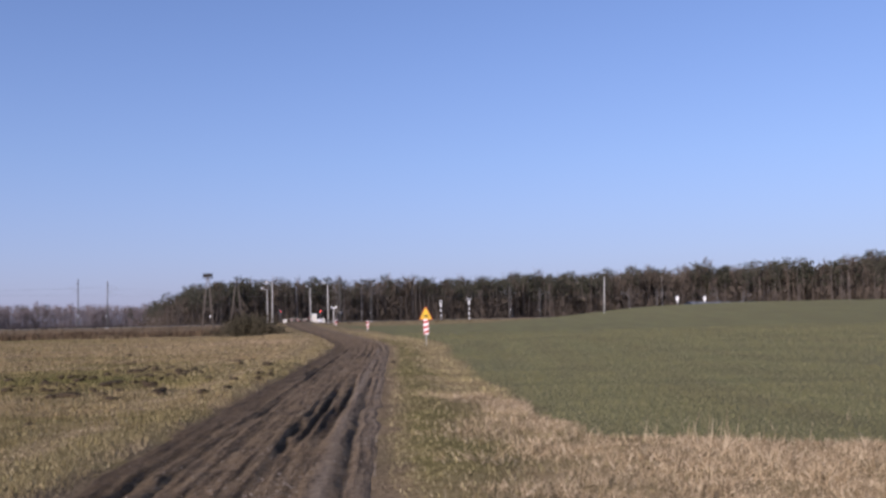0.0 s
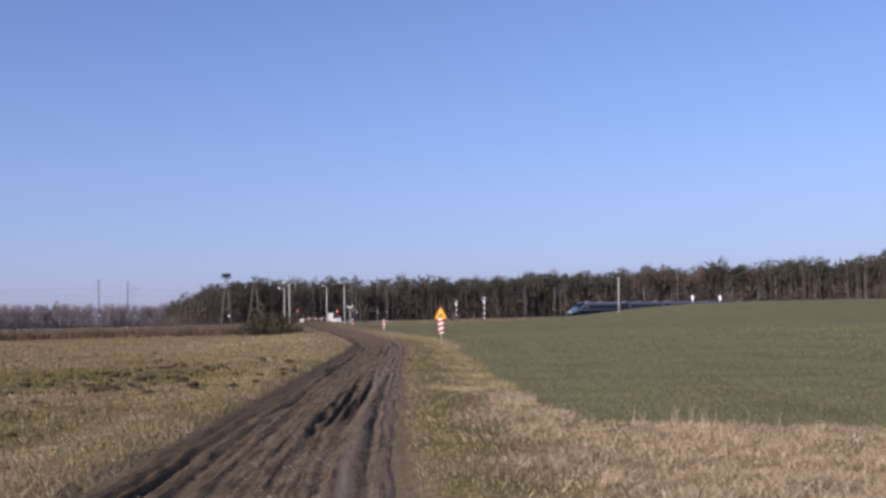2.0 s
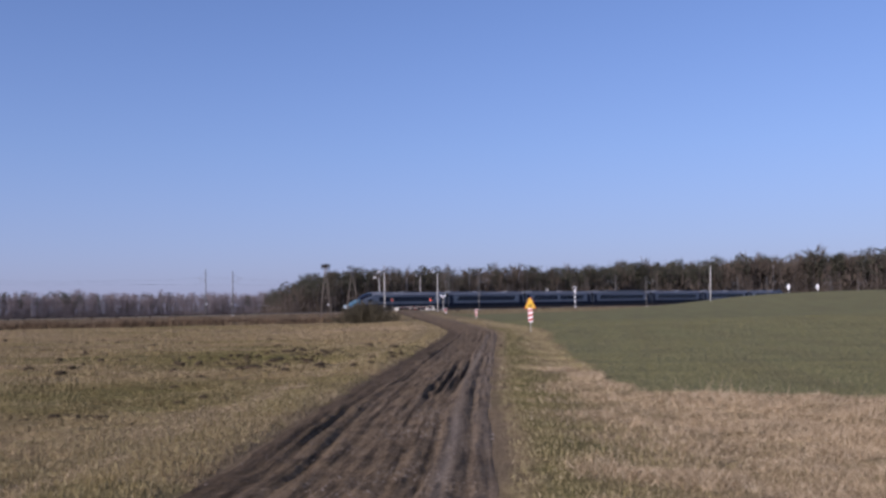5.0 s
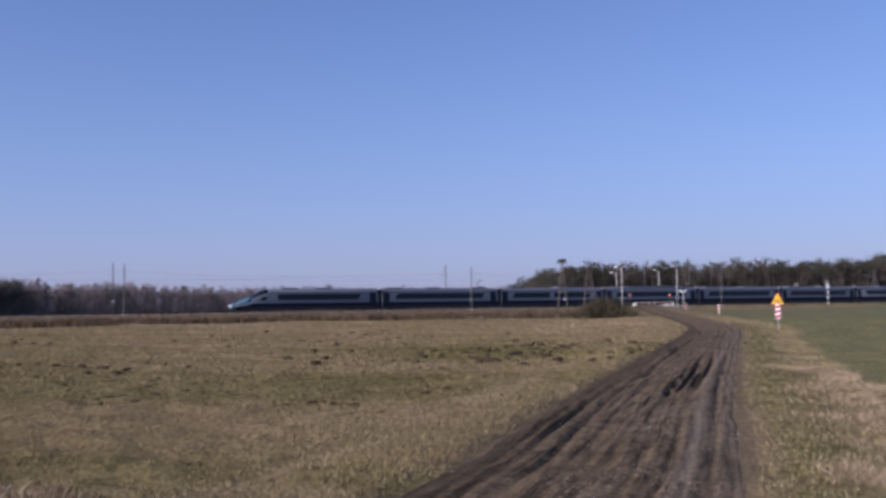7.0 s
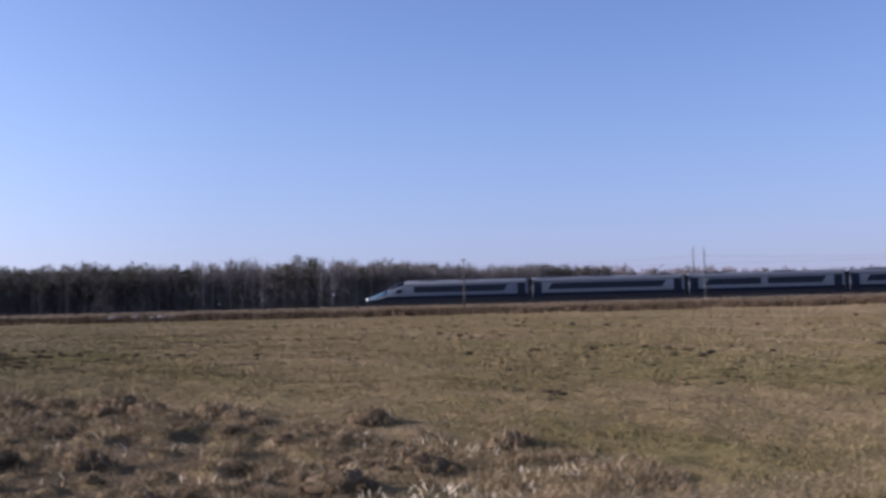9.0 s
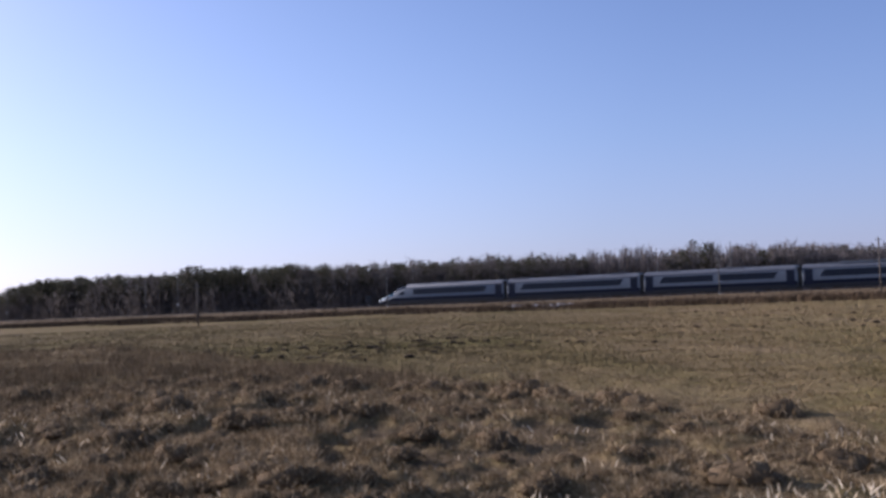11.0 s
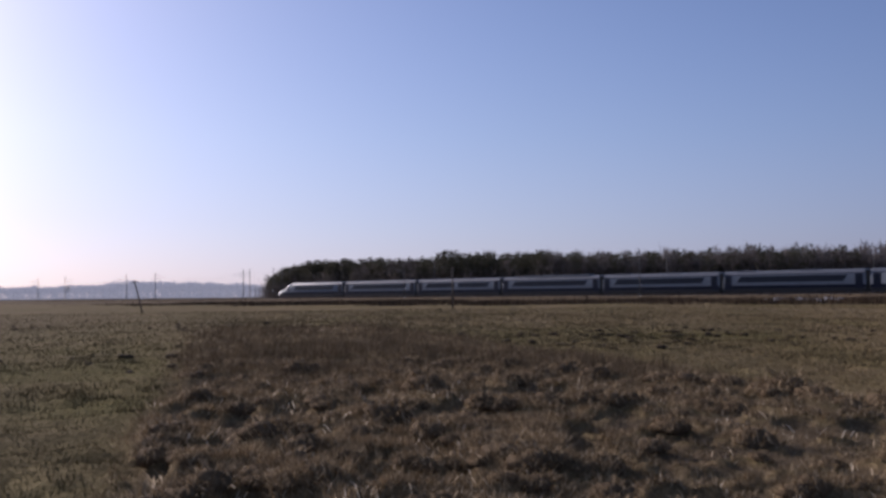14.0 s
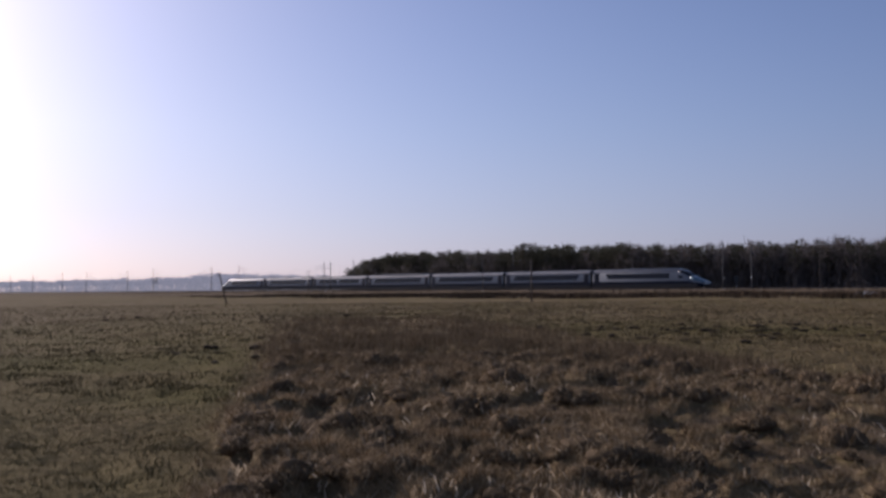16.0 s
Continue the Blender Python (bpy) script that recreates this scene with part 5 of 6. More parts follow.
def make_car(train, x_front, length, nose, kind):
    """One car; x_front is its front end along the train, which runs towards -x. nose: 1 front end, -1 rear end, 0 none."""
    car = new("end_car" if nose else "middle_car")
    car.parent = train
    car["label"] = "silver car with navy lower body and dark window band"
    flip = nose < 0
    car.matrix_basis = Matrix.Translation((x_front + (length if flip else 0), 0, 0)) @ (Matrix.Rotation(math.pi, 4, "Z") if flip else Matrix())
    L = length - 0.35
    bm = B()
    if nose:
        st = [(0.05, 0.35, 0.74, 1.0), (0.35, 0.62, 0.5, 1.15), (0.9, 0.88, 0.42, 1.36), (1.8, 1.1, 0.38, 1.68), (2.9, 1.26, 0.35, 2.1), (3.9, 1.36, 0.35, 2.58), (4.8, 1.4, 0.35, 3.1), (5.7, 1.412, 0.35, 3.55), (6.9, 1.415, 0.35, 3.86), (8.4, 1.415, 0.35, 3.93), (L - 0.04, 1.415, 0.35, 3.93), (L, 1.4, 0.36, 3.9)]
    else:
        st = [(0.35, 1.40, 0.36, 3.9), (0.39, 1.415, 0.35, 3.93), (0.6, 1.415, 0.35, 3.93), (L - 0.2, 1.415, 0.35, 3.93), (L - 0.04, 1.415, 0.35, 3.93), (L, 1.4, 0.36, 3.9)]
    rings = [[(x, y, z) for y, z in section(h, z0, z1)] for x, h, z0, z1 in st]
    loft(bm, rings)
    part("body", bm, "silver", car, "silver grey painted body shell", True)
    # roof
    r = B()
    x0 = 7.0 if nose else 0.55
    pts = []
    for x in (x0, x0 + 0.04, x0 + 0.2, L - 0.5, L - 0.34, L - 0.3):
        row = []
        for i in range(13):
            a = 0.33 + (math.pi - 0.66) * i / 12
            row.append((x, 1.37 * math.copysign(abs(math.cos(a)) ** 0.62, math.cos(a)), 2.73 + 1.26 * math.sin(a) ** 0.9 - (0.1 if nose and x < x0 + 0.1 else 0)))
        pts.append(row + [(x, y * 0.93, z - 0.1) for _, y, z in reversed(row)])
    loft(r, pts)
    part("roof", r, "train_roof", car, "dark grey roof sheet", True)
    for bx in ((x0 + 4.0, L * 0.62) if kind != 2 else (x0 + 2.5, L * 0.45, L - 4)):
        g = B()
        box(g, (3.2, 1.7, 0.24), (bx, 0, 4.0), 0.06)
        part("roof_unit", g, "train_roof", car, "flat grey roof equipment box")
    if kind == 4:
        g = B()
        box(g, (17.0, 2.1, 0.3), (14.5, 0, 4.02), 0.1)
        part("roof_fairing", g, "silver", car, "long pale roof fairing")
    # lower body: navy sill and black underframe
    for side in (-1, 1):
        n0 = 2.4 if nose else 0.45
        p = B()
        side_panel(p, n0, L - 0.05, 0.86, 1.36, side, 1.6 if nose else 0, 0)
        part("sill_panel", p, "navy", car, "navy blue lower stripe")
        p = B()
        side_panel(p, n0 - (0.4 if nose else 0), L - 0.05, 0.2, 0.86, side, 0.4 if nose else 0, 0, 0.008)
        part("skirt", p, "skirt", car, "black side skirt")
        # window band
        if nose:
            spans = [(8.6, L - 4.1, 0.0, 0.65)]
        elif kind == 3:
            spans = [(3.0, 12.2, 0.75, 0.0), (13.3, L - 3.7, 0.0, 0.7)]
        else:
            spans = [(3.0, L - 3.7, 0.75, 0.7)]
        for a, b, s0, s1 in spans:
            p = B()
            side_panel(p, a, b, 1.94, 3.0, side, s0, s1, 0.014)
            band = part("window_band", p, "train_glass", car, "long dark tinted window band with slanted ends")
            nwin = max(2, round((b - a) / 2.1))
            for i in range(1, nwin):
                q = B()
                xx = a + (b - a) * i / nwin
                side_panel(q, xx - 0.06, xx + 0.06, 1.98, 2.96, side, 0.02, 0.02, 0.018)
                part("window_pillar", q, "navy", band)
        # doors near the ends
        for d in ([L - 1.1] if nose else [1.3, L - 1.1]):
            p = B()
            side_panel(p, d - 0.66, d + 0.66, 0.7, 3.2, side, 0, 0, 0.017)
            door = part("door", p, "train_door", car, "dark navy entrance door")
            w = B()
            side_panel(w, d - 0.28, d + 0.28, 1.95, 2.9, side, 0, 0, 0.021)
            part("door_window", w, "train_glass", door)
    if nose:
        # windscreen, blue snout, lights
        w = B()
        ring = []
        for x, h, z0, z1 in st[5:9]:
            ring.append([(x - 0.05, y * 0.99, z + 0.035) for y, z in section(h, z0, z1)[5:18]])
        loft_open(w, ring)
        part("windscreen", w, "train_glass", car, "raked black windscreen", True)
        w = B()
        ring = []
        for x, h, z0, z1 in st[1:6]:
            ring.append([(x - 0.02, y * 1.012, z + 0.014) for y, z in section(h, z0, z1)[3:20]])
        loft_open(w, ring)
        part("bonnet", w, "nose_blue", car, "blue painted nose bonnet", True)
        w = B()
        ring = []
        for x, h, z0, z1 in st[0:3]:
            ring.append([(x - 0.03, y * 1.03, z + 0.022) for y, z in section(h, z0, z1)[1:22]])
        loft_open(w, ring)
        part("nose_tip", w, "nose_white", car, "white nose tip", True)
        # navy chin below the bonnet
        w = B()
        ring = []
        for x, h, z0, z1 in st[1:5]:
            sec = section(h, z0, z1)
            ring.append([(x - 0.015, y * 1.01, z - 0.01) for y, z in sec[20:] + sec[:3]])
        loft_open(w, ring)
        part("chin", w, "navy", car, "navy painted chin", True)
        for side in (-1, 1):
            h = B()
            bmesh.ops.create_uvsphere(h, u_segments=12, v_segments=8, radius=0.12, matrix=Matrix.Translation((0.4, side * 0.52, 0.88)) @ Matrix.Diagonal((0.8, 1.2, 0.7, 1)))
            part("headlight", h, "headlight", car, "lit white headlight", True)
            s = B()
            side_panel(s, 5.3, 6.4, 1.95, 2.5, side, 0.5, 0.3, 0.02)
            part("cab_window", s, "train_glass", car, "slanted dark cab side window")
        c = B()
        box(c, (0.5, 0.5, 0.4), (0.25, 0, 0.75), 0.08)
        part("coupler_cover", c, "skirt", car, "black coupler cover")
    # gangway to the next car
    if not (nose < 0):
        g = B()
        box(g, (0.78, 2.74, 3.3), (L + 0.34, 0, 2.05), 0.05)
        part("gangway", g, "rubber", car, "black bellows between cars")
    for bx in (4.6 if nose else 3.9, L - 3.6):
        bogie(car, bx)
    if kind == 2:
        p = B()
        for s in (-0.5, 0.5):
            tube(p, (L - 3.0, s, 4.15), (L - 4.2, s * 0.9, 4.75), 0.035)
            tube(p, (L - 4.2, s * 0.9, 4.75), (L - 3.2, s * 0.8, 5.55), 0.03)
        tube(p, (L - 3.2, -0.85, 5.58), (L - 3.2, 0.85, 5.58), 0.04)
        box(p, (1.6, 1.1, 0.12), (L - 3.2, 0, 4.14))
        part("pantograph", p, "iron", car, "raised dark pantograph arm")
    return car


def loft_open(bm, rings):
    rows = [[bm.verts.new(p) for p in ring] for ring in rings]
    for r0, r1 in zip(rows, rows[1:]):
        for i in range(len(r0) - 1):
            bm.faces.new((r0[i], r0[i + 1], r1[i + 1], r1[i]))
    bmesh.ops.recalc_face_normals(bm, faces=bm.faces)
    bmesh.ops.solidify(bm, geom=bm.faces[:], thickness=0.03)


TRAIN_TURN = math.degrees(math.atan2(-DIR[1], -DIR[0]))


def train_pose(t):
    s = -9.45 + 37.66 * (t - 8)
    q = on_line(FAR_TRACK, s)
    return pose(q[0], q[1], RAIL_Z, 0, 0, TRAIN_TURN)


def build_train():
    train = empty("train", train_pose(0), "silver and navy high speed train of seven cars, running", "train")
    x = 0.0
    make_car(train, x, CAR_END, 1, 1)
    x += CAR_END
    for i in range(5):
        make_car(train, x, CAR_MID, 0, i + 2)
        x += CAR_MID
    make_car(train, x, CAR_END, -1, 7)
    return train


# ---- posts, signs and the crossing ----
def at(az, d, dz=0.0, turn=0.0):
    x, y = -d * math.sin(radians(az)), d * math.cos(radians(az))
    return pose(x, y, float(land(x, y)) + dz, 0, 0, turn)


def span(k):
    """Where mast k stands along the line."""
    return -28.3 + (63.4 if k < 0 else 62.7) * k


def catenary_masts():
    ang = math.degrees(math.atan2(DIR[1], DIR[0]))
    proto = None
    for k in range(-6, 9):
        for row, p, s in [(0, 159.6, span(k)), (1, 169.8, span(k))] + [(0, 159.6, span(4) - 3.0), (1, 169.8, span(4) - 4.0)] * (k == 4):
            q = on_line(p, s)
            z = float(land(q[0], q[1])) - 0.15
            m = pose(q[0], q[1], z, 0, 0, ang + (180 if row else 0)) @ Matrix.Diagonal((1, 1, 1.09 if row else 1, 1))
            if proto is None:
                proto = empty("catenary_mast", m, "grey concrete overhead line mast with a bracket arm", "railway mast", "masts along the railway")
                b = B()
                tube(b, (0, 0, 0), (0, 0, 8.3), 0.12, 0.075, 12)
                part("pole", b, "mast_grey", proto, "", True)
                b = B()
                tube(b, (0, 0, 7.6), (0, 3.3, 6.9), 0.016)
                tube(b, (0, 0, 6.3), (0, 3.3, 6.9), 0.02)
                tube(b, (0, 0.6, 6.43), (0, 3.0, 5.85), 0.014)
                part("bracket_arm", b, "galv", proto, "thin galvanised cantilever")
                for zz in (7.55, 6.35):
                    b = B()
                    for i in range(5):
                        tube(b, (0, 0.16 + 0.06 * i, zz), (0, 0.19 + 0.06 * i, zz), 0.07)
                    part("insulator", b, "ceramic", proto)
                b = B()
                box(b, (0.5, 0.5, 0.3), (0, 0, 0.1), 0.03)
                part("footing", b, "concrete", proto)
                b = B()
                box(b, (0.28, 0.02, 0.42), (0, -0.2, 2.2), 0.0)
                part("number_plate", b, "white", proto, "small white plate")
            else:
                copy_thing(proto, m)
    # wires
    for p in (NEAR_TRACK, FAR_TRACK):
        for height, sag, nm, rad in ((RAIL_Z + 5.5, 0.0, "contact_wire", 0.005), (RAIL_Z + 6.9, 0.9, "messenger_wire", 0.005)):
            bm = B()
            prev = None
            for k in range(-6, 8):
                for i in range(8):
                    u = i / 8
                    q = on_line(p, span(k) * (1 - u) + span(k + 1) * u)
                    c = Vector((q[0], q[1], height - sag * 4 * u * (1 - u)))
                    if prev is not None:
                        tube(bm, prev, c, rad, None, 4)
                    prev = c
            tagged(part(nm, bm, "wire"), "thin dark overhead wire strung above the track", "overhead wire")


def warning_sign():
    s = empty("warning_sign", at(3.45, 63.6, -0.05, 3.4), "yellow triangle warning sign above a red striped board", "road sign")
    b = B()
    tube(b, (0, 0.03, 0), (0, 0.03, 2.2), 0.03)
    part("post", b, "grey_post", s, "grey steel tube", True)
    tri = [(-0.36, 1.62), (0.36, 1.62), (0.02, 2.27), (-0.02, 2.27)]
    b = B()
    slab(b, [(-0.40, 1.58), (0.40, 1.58), (0.03, 2.33), (-0.03, 2.33)], 0.02)
    part("sign_border", b, "red", s, "red border of the triangle")
    b = B()
    slab(b, tri, 0.03)
    tri_ob = part("sign_face", b, "yellow", s, "yellow triangle face")
    b = B()
    for i in range(3):
        box(b, (0.035, 0.012, 0.17), (-0.11 + 0.11 * i, -0.02, 1.79))
    for z in (1.74, 1.84):
        box(b, (0.3, 0.012, 0.03), (0, -0.02, z))
    part("fence_symbol", b, "black", tri_ob, "black gate symbol")
    striped_board(s, 0.72, 1.6, 0.3, 3)
    return s


def striped_board(s, z0, z1, w, stripes):
    b = B()
    box(b, (w, 0.03, z1 - z0), (0, -0.01, (z0 + z1) / 2), 0.008)
    board = part("board", b, "white", s, "white board")
    pitch = (z1 - z0) / stripes
    for i in range(stripes):
        c = z0 + pitch * (i + 0.5)
        hh = pitch * 0.27
        b = B()
        slab(b, [(-w / 2, c - hh - w * 0.16), (w / 2, c - hh + w * 0.16), (w / 2, c + hh + w * 0.16), (-w / 2, c + hh - w * 0.16)], 0.008, Matrix.Translation((0, -0.03, 0)))
        part("stripe", b, "red", board, "slanted red stripe")


def marker_posts():
    for az, d, h, n in ((6.61, 118, 1.28, 2), (8.41, 166, 1.1, 1)):
        s = empty("marker_post", at(az, d, -0.05, az), "short white marker board with red slanted stripes", "marker post", "marker posts before the crossing")
        b = B()
        tube(b, (0, 0.03, 0), (0, 0.03, h), 0.03)
        part("post", b, "grey_post", s)
        striped_board(s, h * 0.3, h, 0.22, n)


def lamp_posts():
    proto = None
    for az, d, h, turn in ((8.87, 205, 8.4, 60), (9.88, 236, 8.5, 60), (11.98, 207, 8.0, -20), (12.29, 237, 7.6, -20)):
        m = at(az, d, -0.1, turn)
        if proto is None:
            proto = empty("street_lamp", m, "tall pale lamp post with a short arm at the crossing", "street lamp", "lamps at the crossing")
            b = B()
            tube(b, (0, 0, 0), (0, 0, 8.4), 0.105, 0.07, 12)
            part("post", b, "concrete", proto, "pale concrete post", True)
            b = B()
            tube(b, (0, 0, 8.3), (-1.1, 0, 8.65), 0.035)
            part("arm", b, "galv", proto)
            b = B()
            box(b, (0.6, 0.24, 0.14), (-1.3, 0, 8.66), 0.05)
            head = part("lamp_head", b, "lamp_glass", proto, "white lamp head")
            b = B()
            box(b, (0.6, 0.24, 0.05), (-1.4, 0, 8.54), 0.02)
            part("lens", b, "lamp_glass", head)
        else:
            copy_thing(proto, m)


def crossing_signals():
    for az, d, glow, arm in ((11.54, 204, "red_glow", 1), (9.29, 208, "amber_glow", -1)):
        s = empty("crossing_signal", at(az, d, -0.05, az), "crossing light with a glowing lamp on a large black disc", "crossing signal", "lights at the crossing")
        b = B()
        tube(b, (0, 0, 0), (0, 0, 3.0), 0.06)
        part("post", b, "mast_grey", s, "grey steel post", True)
        b = B()
        tube(b, (0, 0.05, 2.5), (0, -0.03, 2.5), 0.46, None, 24)
        disc = part("backboard", b, "black", s, "black round backboard")
        for k in (-1, 1):
            b = B()
            tube(b, (0.0 if k < 0 else 0.24, -0.03, 2.5 if k < 0 else 2.34), (0.0 if k < 0 else 0.24, -0.1, 2.5 if k < 0 else 2.34), (0.09 if arm > 0 else 0.13) if k < 0 else 0.07, None, 18)
            part("light" if k < 0 else "dark_light", b, glow if k < 0 else "black", disc, "glowing lamp" if k < 0 else "")
        b = B()
        box(b, (0.4, 0.4, 0.85), (0.7 * arm, 0, 0.45), 0.05)
        part("machine_box", b, "cream", s, "cream barrier machine box")
    # lowered barrier arms
    for az, d, turn, length in ((11.2, 203, 12, 4.2), (9.15, 212, 192, 3.6)):
        s = empty("barrier", at(az, d, 0, turn), "white barrier arm with red bands lowered over the road", "barrier", "barriers at the crossing")
        b = B()
        box(b, (length, 0.06, 0.08), (length / 2, 0, 0.95), 0.02)
        arm_ob = part("arm", b, "cream", s, "cream white arm")
        for i in range(3):
            b = B()
            box(b, (length / 16, 0.07, 0.09), (length * (0.2 + 0.3 * i), 0, 0.95))
            part("band", b, "red", arm_ob, "red band")
        b = B()
        box(b, (0.36, 0.36, 1.0), (-0.1, 0, 0.45), 0.05)
        part("machine", b, "cream", s, "cream painted drive cabinet")
    # post with two drooping arms beside the road
    s = empty("horn_post", at(8.55, 204, -0.05, 8), "pale post with two upturned horn loudspeakers", "loudspeaker post")
    b = B()
    tube(b, (0, 0, 0), (0, 0, 3.4), 0.07)
    part("post", b, "concrete", s)
    for k in (-1, 1):
        b = B()
        tube(b, (0, 0, 3.3), (0.55 * k, 0, 3.85), 0.06, 0.17)
        part("horn", b, "lamp_glass", s, "pale grey horn")
    # small white posts beside the crossing
    for az, d in ((10.5, 203), (10.9, 222), (10.2, 203)):
        s = empty("guard_post", at(az, d, -0.05), "short white guard post beside the crossing", "guard post", "guard posts at the crossing")
        b = B()
        tube(b, (0, 0, 0), (0, 0, 1.1), 0.1, 0.09, 10)
        part("post", b, "cream", s)
        b = B()
        tube(b, (0, 0, 0.6), (0, 0, 0.8), 0.105, 0.103, 10)
        part("band", b, "red", s, "red band")


def waiting_car():
    c = empty("car", at(9.42, 231.5, 0.02, 100), "white car waiting beyond the level crossing", "car")
    b = B()
    prof = [(-2.0, 0.35), (-2.05, 0.7), (-1.9, 0.85), (-1.0, 0.95), (-0.45, 1.42), (0.9, 1.46), (1.75, 0.98), (2.0, 0.9), (2.05, 0.4)]
    slab(b, prof, 1.66)
    bmesh.ops.bevel(b, geom=b.edges[:], offset=0.05, segments=2, affect="EDGES")
    part("body", b, "car_white", c, "white painted body")
    b = B()
    slab(b, [(-0.92, 0.98), (-0.42, 1.38), (0.85, 1.41), (1.55, 1.0)], 1.69)
    part("side_window", b, "car_glass", c)
    b = B()
    box(b, (0.66, 1.4, 0.02), (-0.74, 0, 1.2), 0, Matrix.Rotation(-0.7, 4, "Y"))
    part("windscreen", b, "car_glass", c, "dark windscreen")
    for x in (-1.3, 1.3):
        for y in (-0.78, 0.78):
            b = B()
            tube(b, (x, y - 0.1, 0.31), (x, y + 0.1, 0.31), 0.31, None, 18)
            w = part("wheel", b, "rubber", c, "black tyre")
            b = B()
            tube(b, (x, y - 0.105, 0.31), (x, y + 0.105, 0.31), 0.18, None, 14)
            part("rim", b, "galv", w)
    for y in (-0.6, 0.6):
        b = B()
        box(b, (0.1, 0.3, 0.14), (-2.0, y, 0.7), 0.03)
        part("headlight", b, "lamp_glass", c)


def relay_cabinet():
    """A white equipment cabinet on the far side of the crossing."""
    c = empty("relay_cabinet", at(9.66, 229.5, -0.05, 10), "white painted equipment cabinet beside the level crossing", "equipment cabinet")
    b = B()
    box(b, (1.1, 0.8, 1.95), (0, 0, 1.1), 0.03)
    part("body", b, "white", c, "white sheet metal body")
    b = B()
    box(b, (1.2, 0.9, 0.25), (0, 0, 0.12), 0.02)
    part("plinth", b, "concrete", c, "grey concrete plinth")
    b = B()
    slab(b, [(-0.62, 2.07), (0.62, 2.07), (0.55, 2.2), (-0.55, 2.2)], 0.92)
    part("roof", b, "grey_post", c, "low grey roof")
    for x in (-0.26, 0.26):
        b = B()
        box(b, (0.48, 0.03, 1.75), (x, -0.41, 1.12), 0.01)
        door = part("door", b, "cream", c)
        b = B()
        tube(b, (x * 0.25, -0.44, 1.1), (x * 0.25, -0.44, 1.25), 0.015)
        part("handle", b, "iron", door)


def railway_signals():
    """Striped signal posts by the track and white-backed boards further on."""
    for az, p in ((0.83, 159.4), (2.44, 174.6)):
        d = p / math.cos(radians(50.6 - az))
        s = empty("warning_post", at(az, d, -0.1, 10), "black and white banded post with a round looped head", "signal post", "banded signal posts by the railway")
        for i in range(6):
            b = B()
            tube(b, (0, 0, 0.62 * i), (0, 0, 0.62 * (i + 1)), 0.13, None, 12)
            part("band", b, "white" if i % 2 == 0 else "black", s)
        b = B()
        box(b, (0.36, 0.16, 1.0), (0, 0, 4.2), 0.05)
        head = part("head", b, "white", s, "white signal board")
        b = B()
        prev = None
        for i in range(21):
            a = i / 20 * 2 * math.pi
            c = Vector((0.34 * math.sin(a), 0, 5.05 + 0.42 * math.cos(a)))
            if prev is not None:
                tube(b, prev, c, 0.05, None, 6)
            prev = c
        part("loop", b, "lamp_glass", head, "pale ring")
        b = B()
        tube(b, (0, 0.03, 5.05), (0, -0.03, 5.05), 0.26, None, 18)
        part("disc", b, "black", head)
    for az, d, dark in ((-11.0, 345, 0), (-12.5, 360, 0), (83.0, 207, 1), (81.2, 202, 1)):
        z_off = 2.2 if not dark else -1.3
        s = empty("signal_board", at(az, d, -0.1, 10 if not dark else 80), "railway signal board on a post, pale on one side" if not dark else "dark back of a railway signal on a post", "signal post", "signals further along the railway")
        b = B()
        tube(b, (0, 0, 0), (0, 0, 3.2 + z_off), 0.09, None, 10)
        part("post", b, "grey_post", s)
        b = B()
        slab(b, [(-0.15, 2.2 + z_off), (0.18, 2.2 + z_off), (0.5, 3.4 + z_off), (0.42, 4.0 + z_off), (0.0, 4.2 + z_off), (-0.42, 3.9 + z_off), (-0.5, 3.3 + z_off)], 0.2)
        part("board", b, "white" if not dark else "black", s, "white enamel board" if not dark else "black back")
        b = B()
        tube(b, (-0.35, 0.16, 3.6 + z_off), (-0.35, 0.1, 3.6 + z_off), 0.75 if not dark else 0.4, None, 20)
        part("backboard", b, "black", s, "black round backboard")


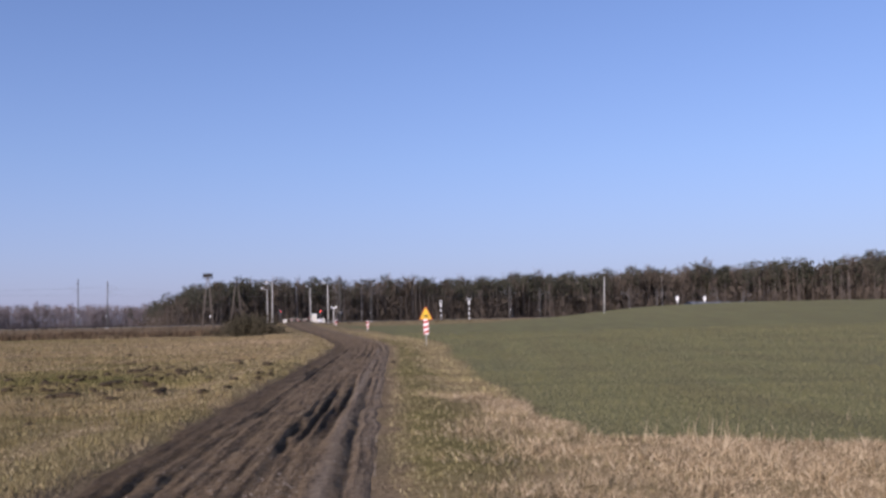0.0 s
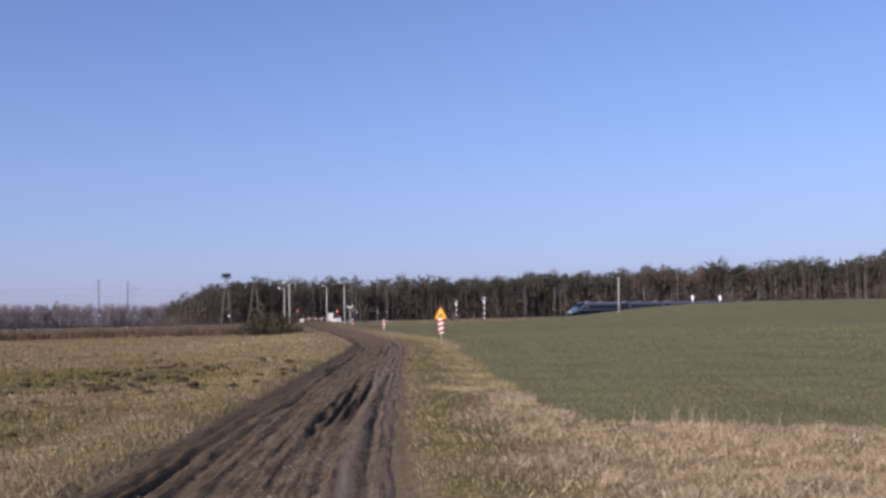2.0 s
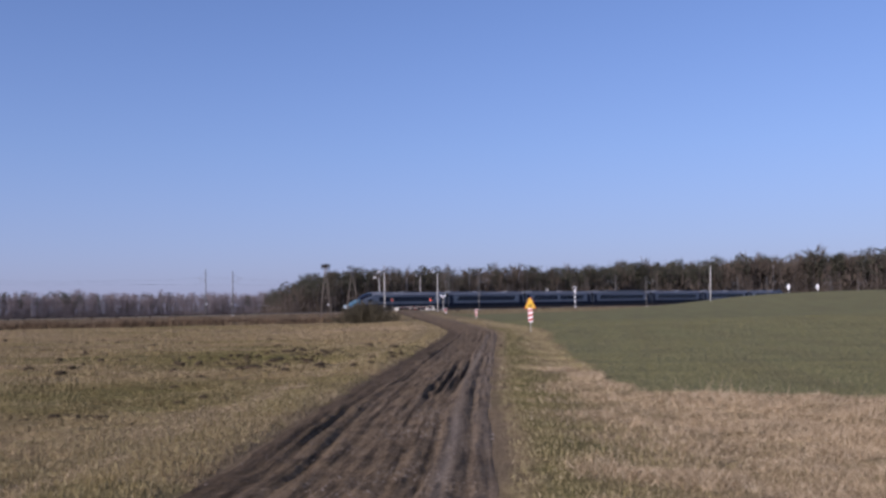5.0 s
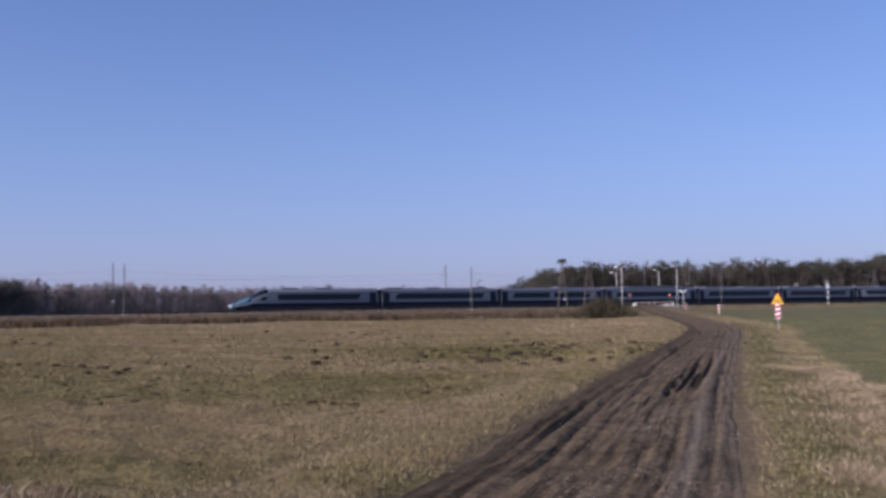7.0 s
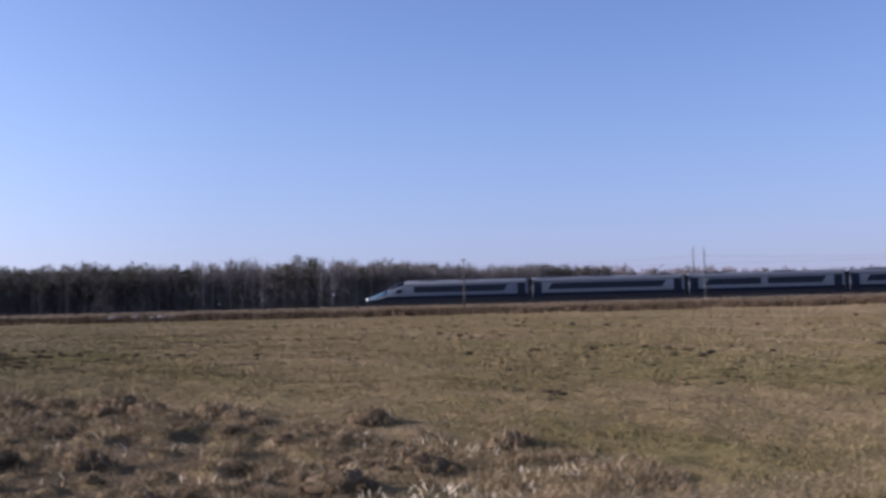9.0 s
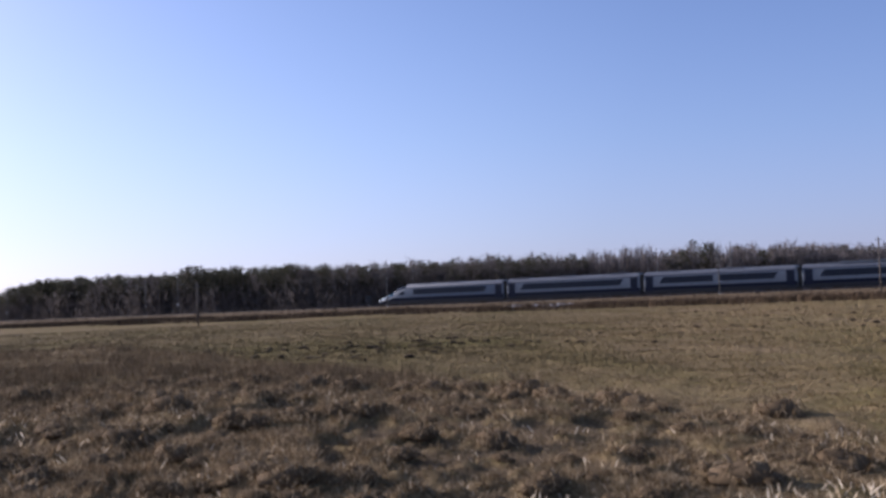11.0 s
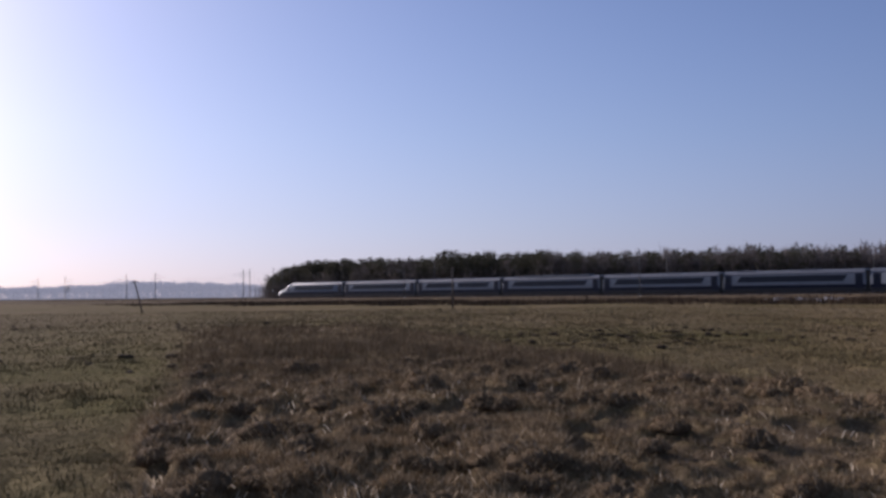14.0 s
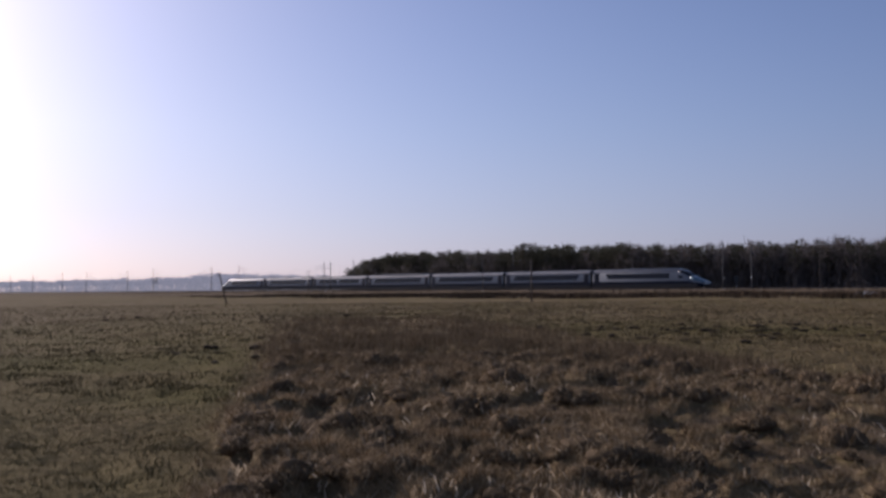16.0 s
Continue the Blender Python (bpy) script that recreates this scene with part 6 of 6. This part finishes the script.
def power_poles():
    # A-frames: azimuth, distance, height, foot spread, turn, what sits on top
    for az, d, h, spread, turn, top in ((15.4, 158, 8.9, 1.75, 15, "nest"), (13.86, 163, 8.2, 2.3, 20, "iron")):
        s = empty("power_pole", at(az, d, -0.2, turn), "weathered wooden A-frame power pole carrying a stork nest" if top == "nest" else "weathered wooden A-frame power pole with insulators", "power pole", "A-frame poles in the meadow")
        for k in (-1, 1):
            b = B()
            tube(b, (k * spread / 2, 0, 0), (k * 0.1, 0, h - 0.3), 0.11, 0.075, 10)
            part("leg", b, "wood", s, "", True)
        b = B()
        tube(b, (-spread * 0.27, 0, h * 0.42), (spread * 0.27, 0, h * 0.42), 0.06)
        part("brace", b, "wood", s)
        b = B()
        box(b, (1.5, 0.1, 0.1), (0, 0, h - 0.5), 0.01)
        arm = part("crossarm", b, "iron", s)
        if top == "iron":
            b = B()
            box(b, (0.1, 1.3, 0.1), (0, 0, h - 0.15), 0.01)
            box(b, (0.42, 0.3, 0.5), (0.0, -0.15, h - 0.75), 0.04)
            part("switch_gear", b, "iron", s, "dark iron fittings")
        for i in (-0.65, 0.0, 0.65):
            b = B()
            for j in range(3):
                tube(b, (i, 0, h - 0.42 + 0.08 * j), (i, 0, h - 0.37 + 0.08 * j), 0.07)
            part("insulator", b, "ceramic", arm)
        if top == "nest":
            n = empty("stork_nest", at(az, d, h - 0.45, turn), "flat dark nest of sticks on top of the pole", "bird nest")
            rng = np.random.default_rng(5)
            pieces = []
            for _ in range(420):
                a, r, z = rng.uniform(0, 6.28), rng.uniform(0.15, 0.62), rng.uniform(0, 0.5)
                p0 = np.array((r * math.cos(a), r * math.sin(a), z * (0.4 + r)))
                a2 = a + rng.normal() * 0.5 + 1.57
                pieces.append(prism(p0, p0 + np.array((0.5 * math.cos(a2), 0.5 * math.sin(a2), rng.normal() * 0.08)), 0.014, 0.008, 3))
            v, f = join(pieces)
            part_mesh("sticks", mesh_of("sticks", v, f), "nest", n)
            b = B()
            tube(b, (0, 0, -0.05), (0, 0, 0.28), 0.42, 0.56, 14)
            part("bowl", b, "nest", n)
            b = B()
            box(b, (0.2, 0.12, 0.3), (spread * 0.2, -0.12, 2.6), 0.02)
            part("plate", b, "white", s, "small white plate")
    # single poles
    for az, d, h, turn, tilt in ((-6.8, 222, 8.0, 0, 1.5), (54.4, 134, 7.6, 30, 0), (92.8, 106, 4.8, 60, 0)):
        m = at(az, d, -0.2, turn) @ pose(0, 0, 0, 0, tilt, 0)
        s = empty("wooden_pole", m, "single weathered wooden line pole standing in the field", "wooden pole", "single poles")
        b = B()
        tube(b, (0, 0, 0), (0, 0, h), 0.11, 0.08, 10)
        part("pole", b, "wood" if tilt == 0 else "concrete", s, "", True)
        if h > 2:
            b = B()
            box(b, (0.9, 0.08, 0.08), (0, 0, h - 0.35))
            part("crossarm", b, "iron", s)
    # a pole by the far masts that has sunk to one side
    s = empty("leaning_pole", at(110.5, 112, -0.2, 110) @ pose(0, 0, 0, 0, -13.5, 0), "dark wooden pole leaning far over in the meadow", "wooden pole", "single poles")
    b = B()
    tube(b, (0, 0, 0), (0, 0, 3.9), 0.09, 0.07)
    part("pole", b, "wood", s, "", True)
    b = B()
    box(b, (0.7, 0.08, 0.08), (0, 0, 3.7), 0.01)
    part("crossarm", b, "iron", s)


def bush():
    s = empty("bush", at(13.0, 112, 0), "dense dark leafless bush beside the track", "bush")
    rng = np.random.default_rng(31)
    pieces, twigs = [], []
    for _ in range(330):
        a = rng.uniform(0, 6.28)
        bx = rng.normal() * 1.35
        r = rng.uniform(0.2, 1.0)
        hgt = 2.6 * math.exp(-(bx / 2.5) ** 2) * rng.uniform(0.55, 1.0)
        p0 = np.array((bx, rng.normal() * 0.8, 0.0))
        p1 = p0 + np.array((math.cos(a) * r + bx * 0.45, math.sin(a) * r, hgt))
        pieces.append(prism(p0, p1, 0.022, 0.008, 3))
        for _ in range(26):
            q = p0 + (p1 - p0) * rng.uniform(0.15, 1.0)
            d = rng.normal(size=3) * 0.22 + np.array((0, 0, 0.08))
            w = np.cross(d, rng.normal(size=3))
            w *= 0.026 / (np.linalg.norm(w) + 1e-9)
            twigs.append((np.stack([q - w, q + w, q + d]), np.array([[0, 1, 2]])))
    for nm, st in (("brushwood", pieces + twigs),):
        v, f = join(st)
        part_mesh(nm, mesh_of(nm, v, f), "bush_twig", s)


def rubble_heap():
    """Grey stones dumped at the foot of the railway bank."""
    rng = np.random.default_rng(61)
    for i in range(34):
        az, d = 72.6 + rng.normal() * 1.7, 146 + rng.normal() * 3.0
        b = B()
        bmesh.ops.create_icosphere(b, subdivisions=1, radius=1.0)
        for v in b.verts:
            v.co *= 1 + 0.5 * noise.noise(v.co * 1.3 + Vector((5.1 * i, 0, 0)))
        ob = part("rubble_stone", b, "stone")
        k = rng.uniform(0.3, 0.75)
        ob.matrix_basis = at(az, d, 0.1 * k, rng.uniform(0, 360)) @ Matrix.Diagonal((k * 1.5, k, k * 0.65, 1))
        tagged(ob, "pale grey broken stone on the grass below the railway", "stone", "rubble below the railway")


TRAIN = build_train()
rubble_heap()
catenary_masts()
warning_sign()
marker_posts()
lamp_posts()
crossing_signals()
waiting_car()
relay_cabinet()
railway_signals()
power_poles()
bush()
build_lumps()
build_woods()
build_grass()


def motions():
    walk(TRAIN, [(t, train_pose(t)) for t in range(0, 17)])


motions()
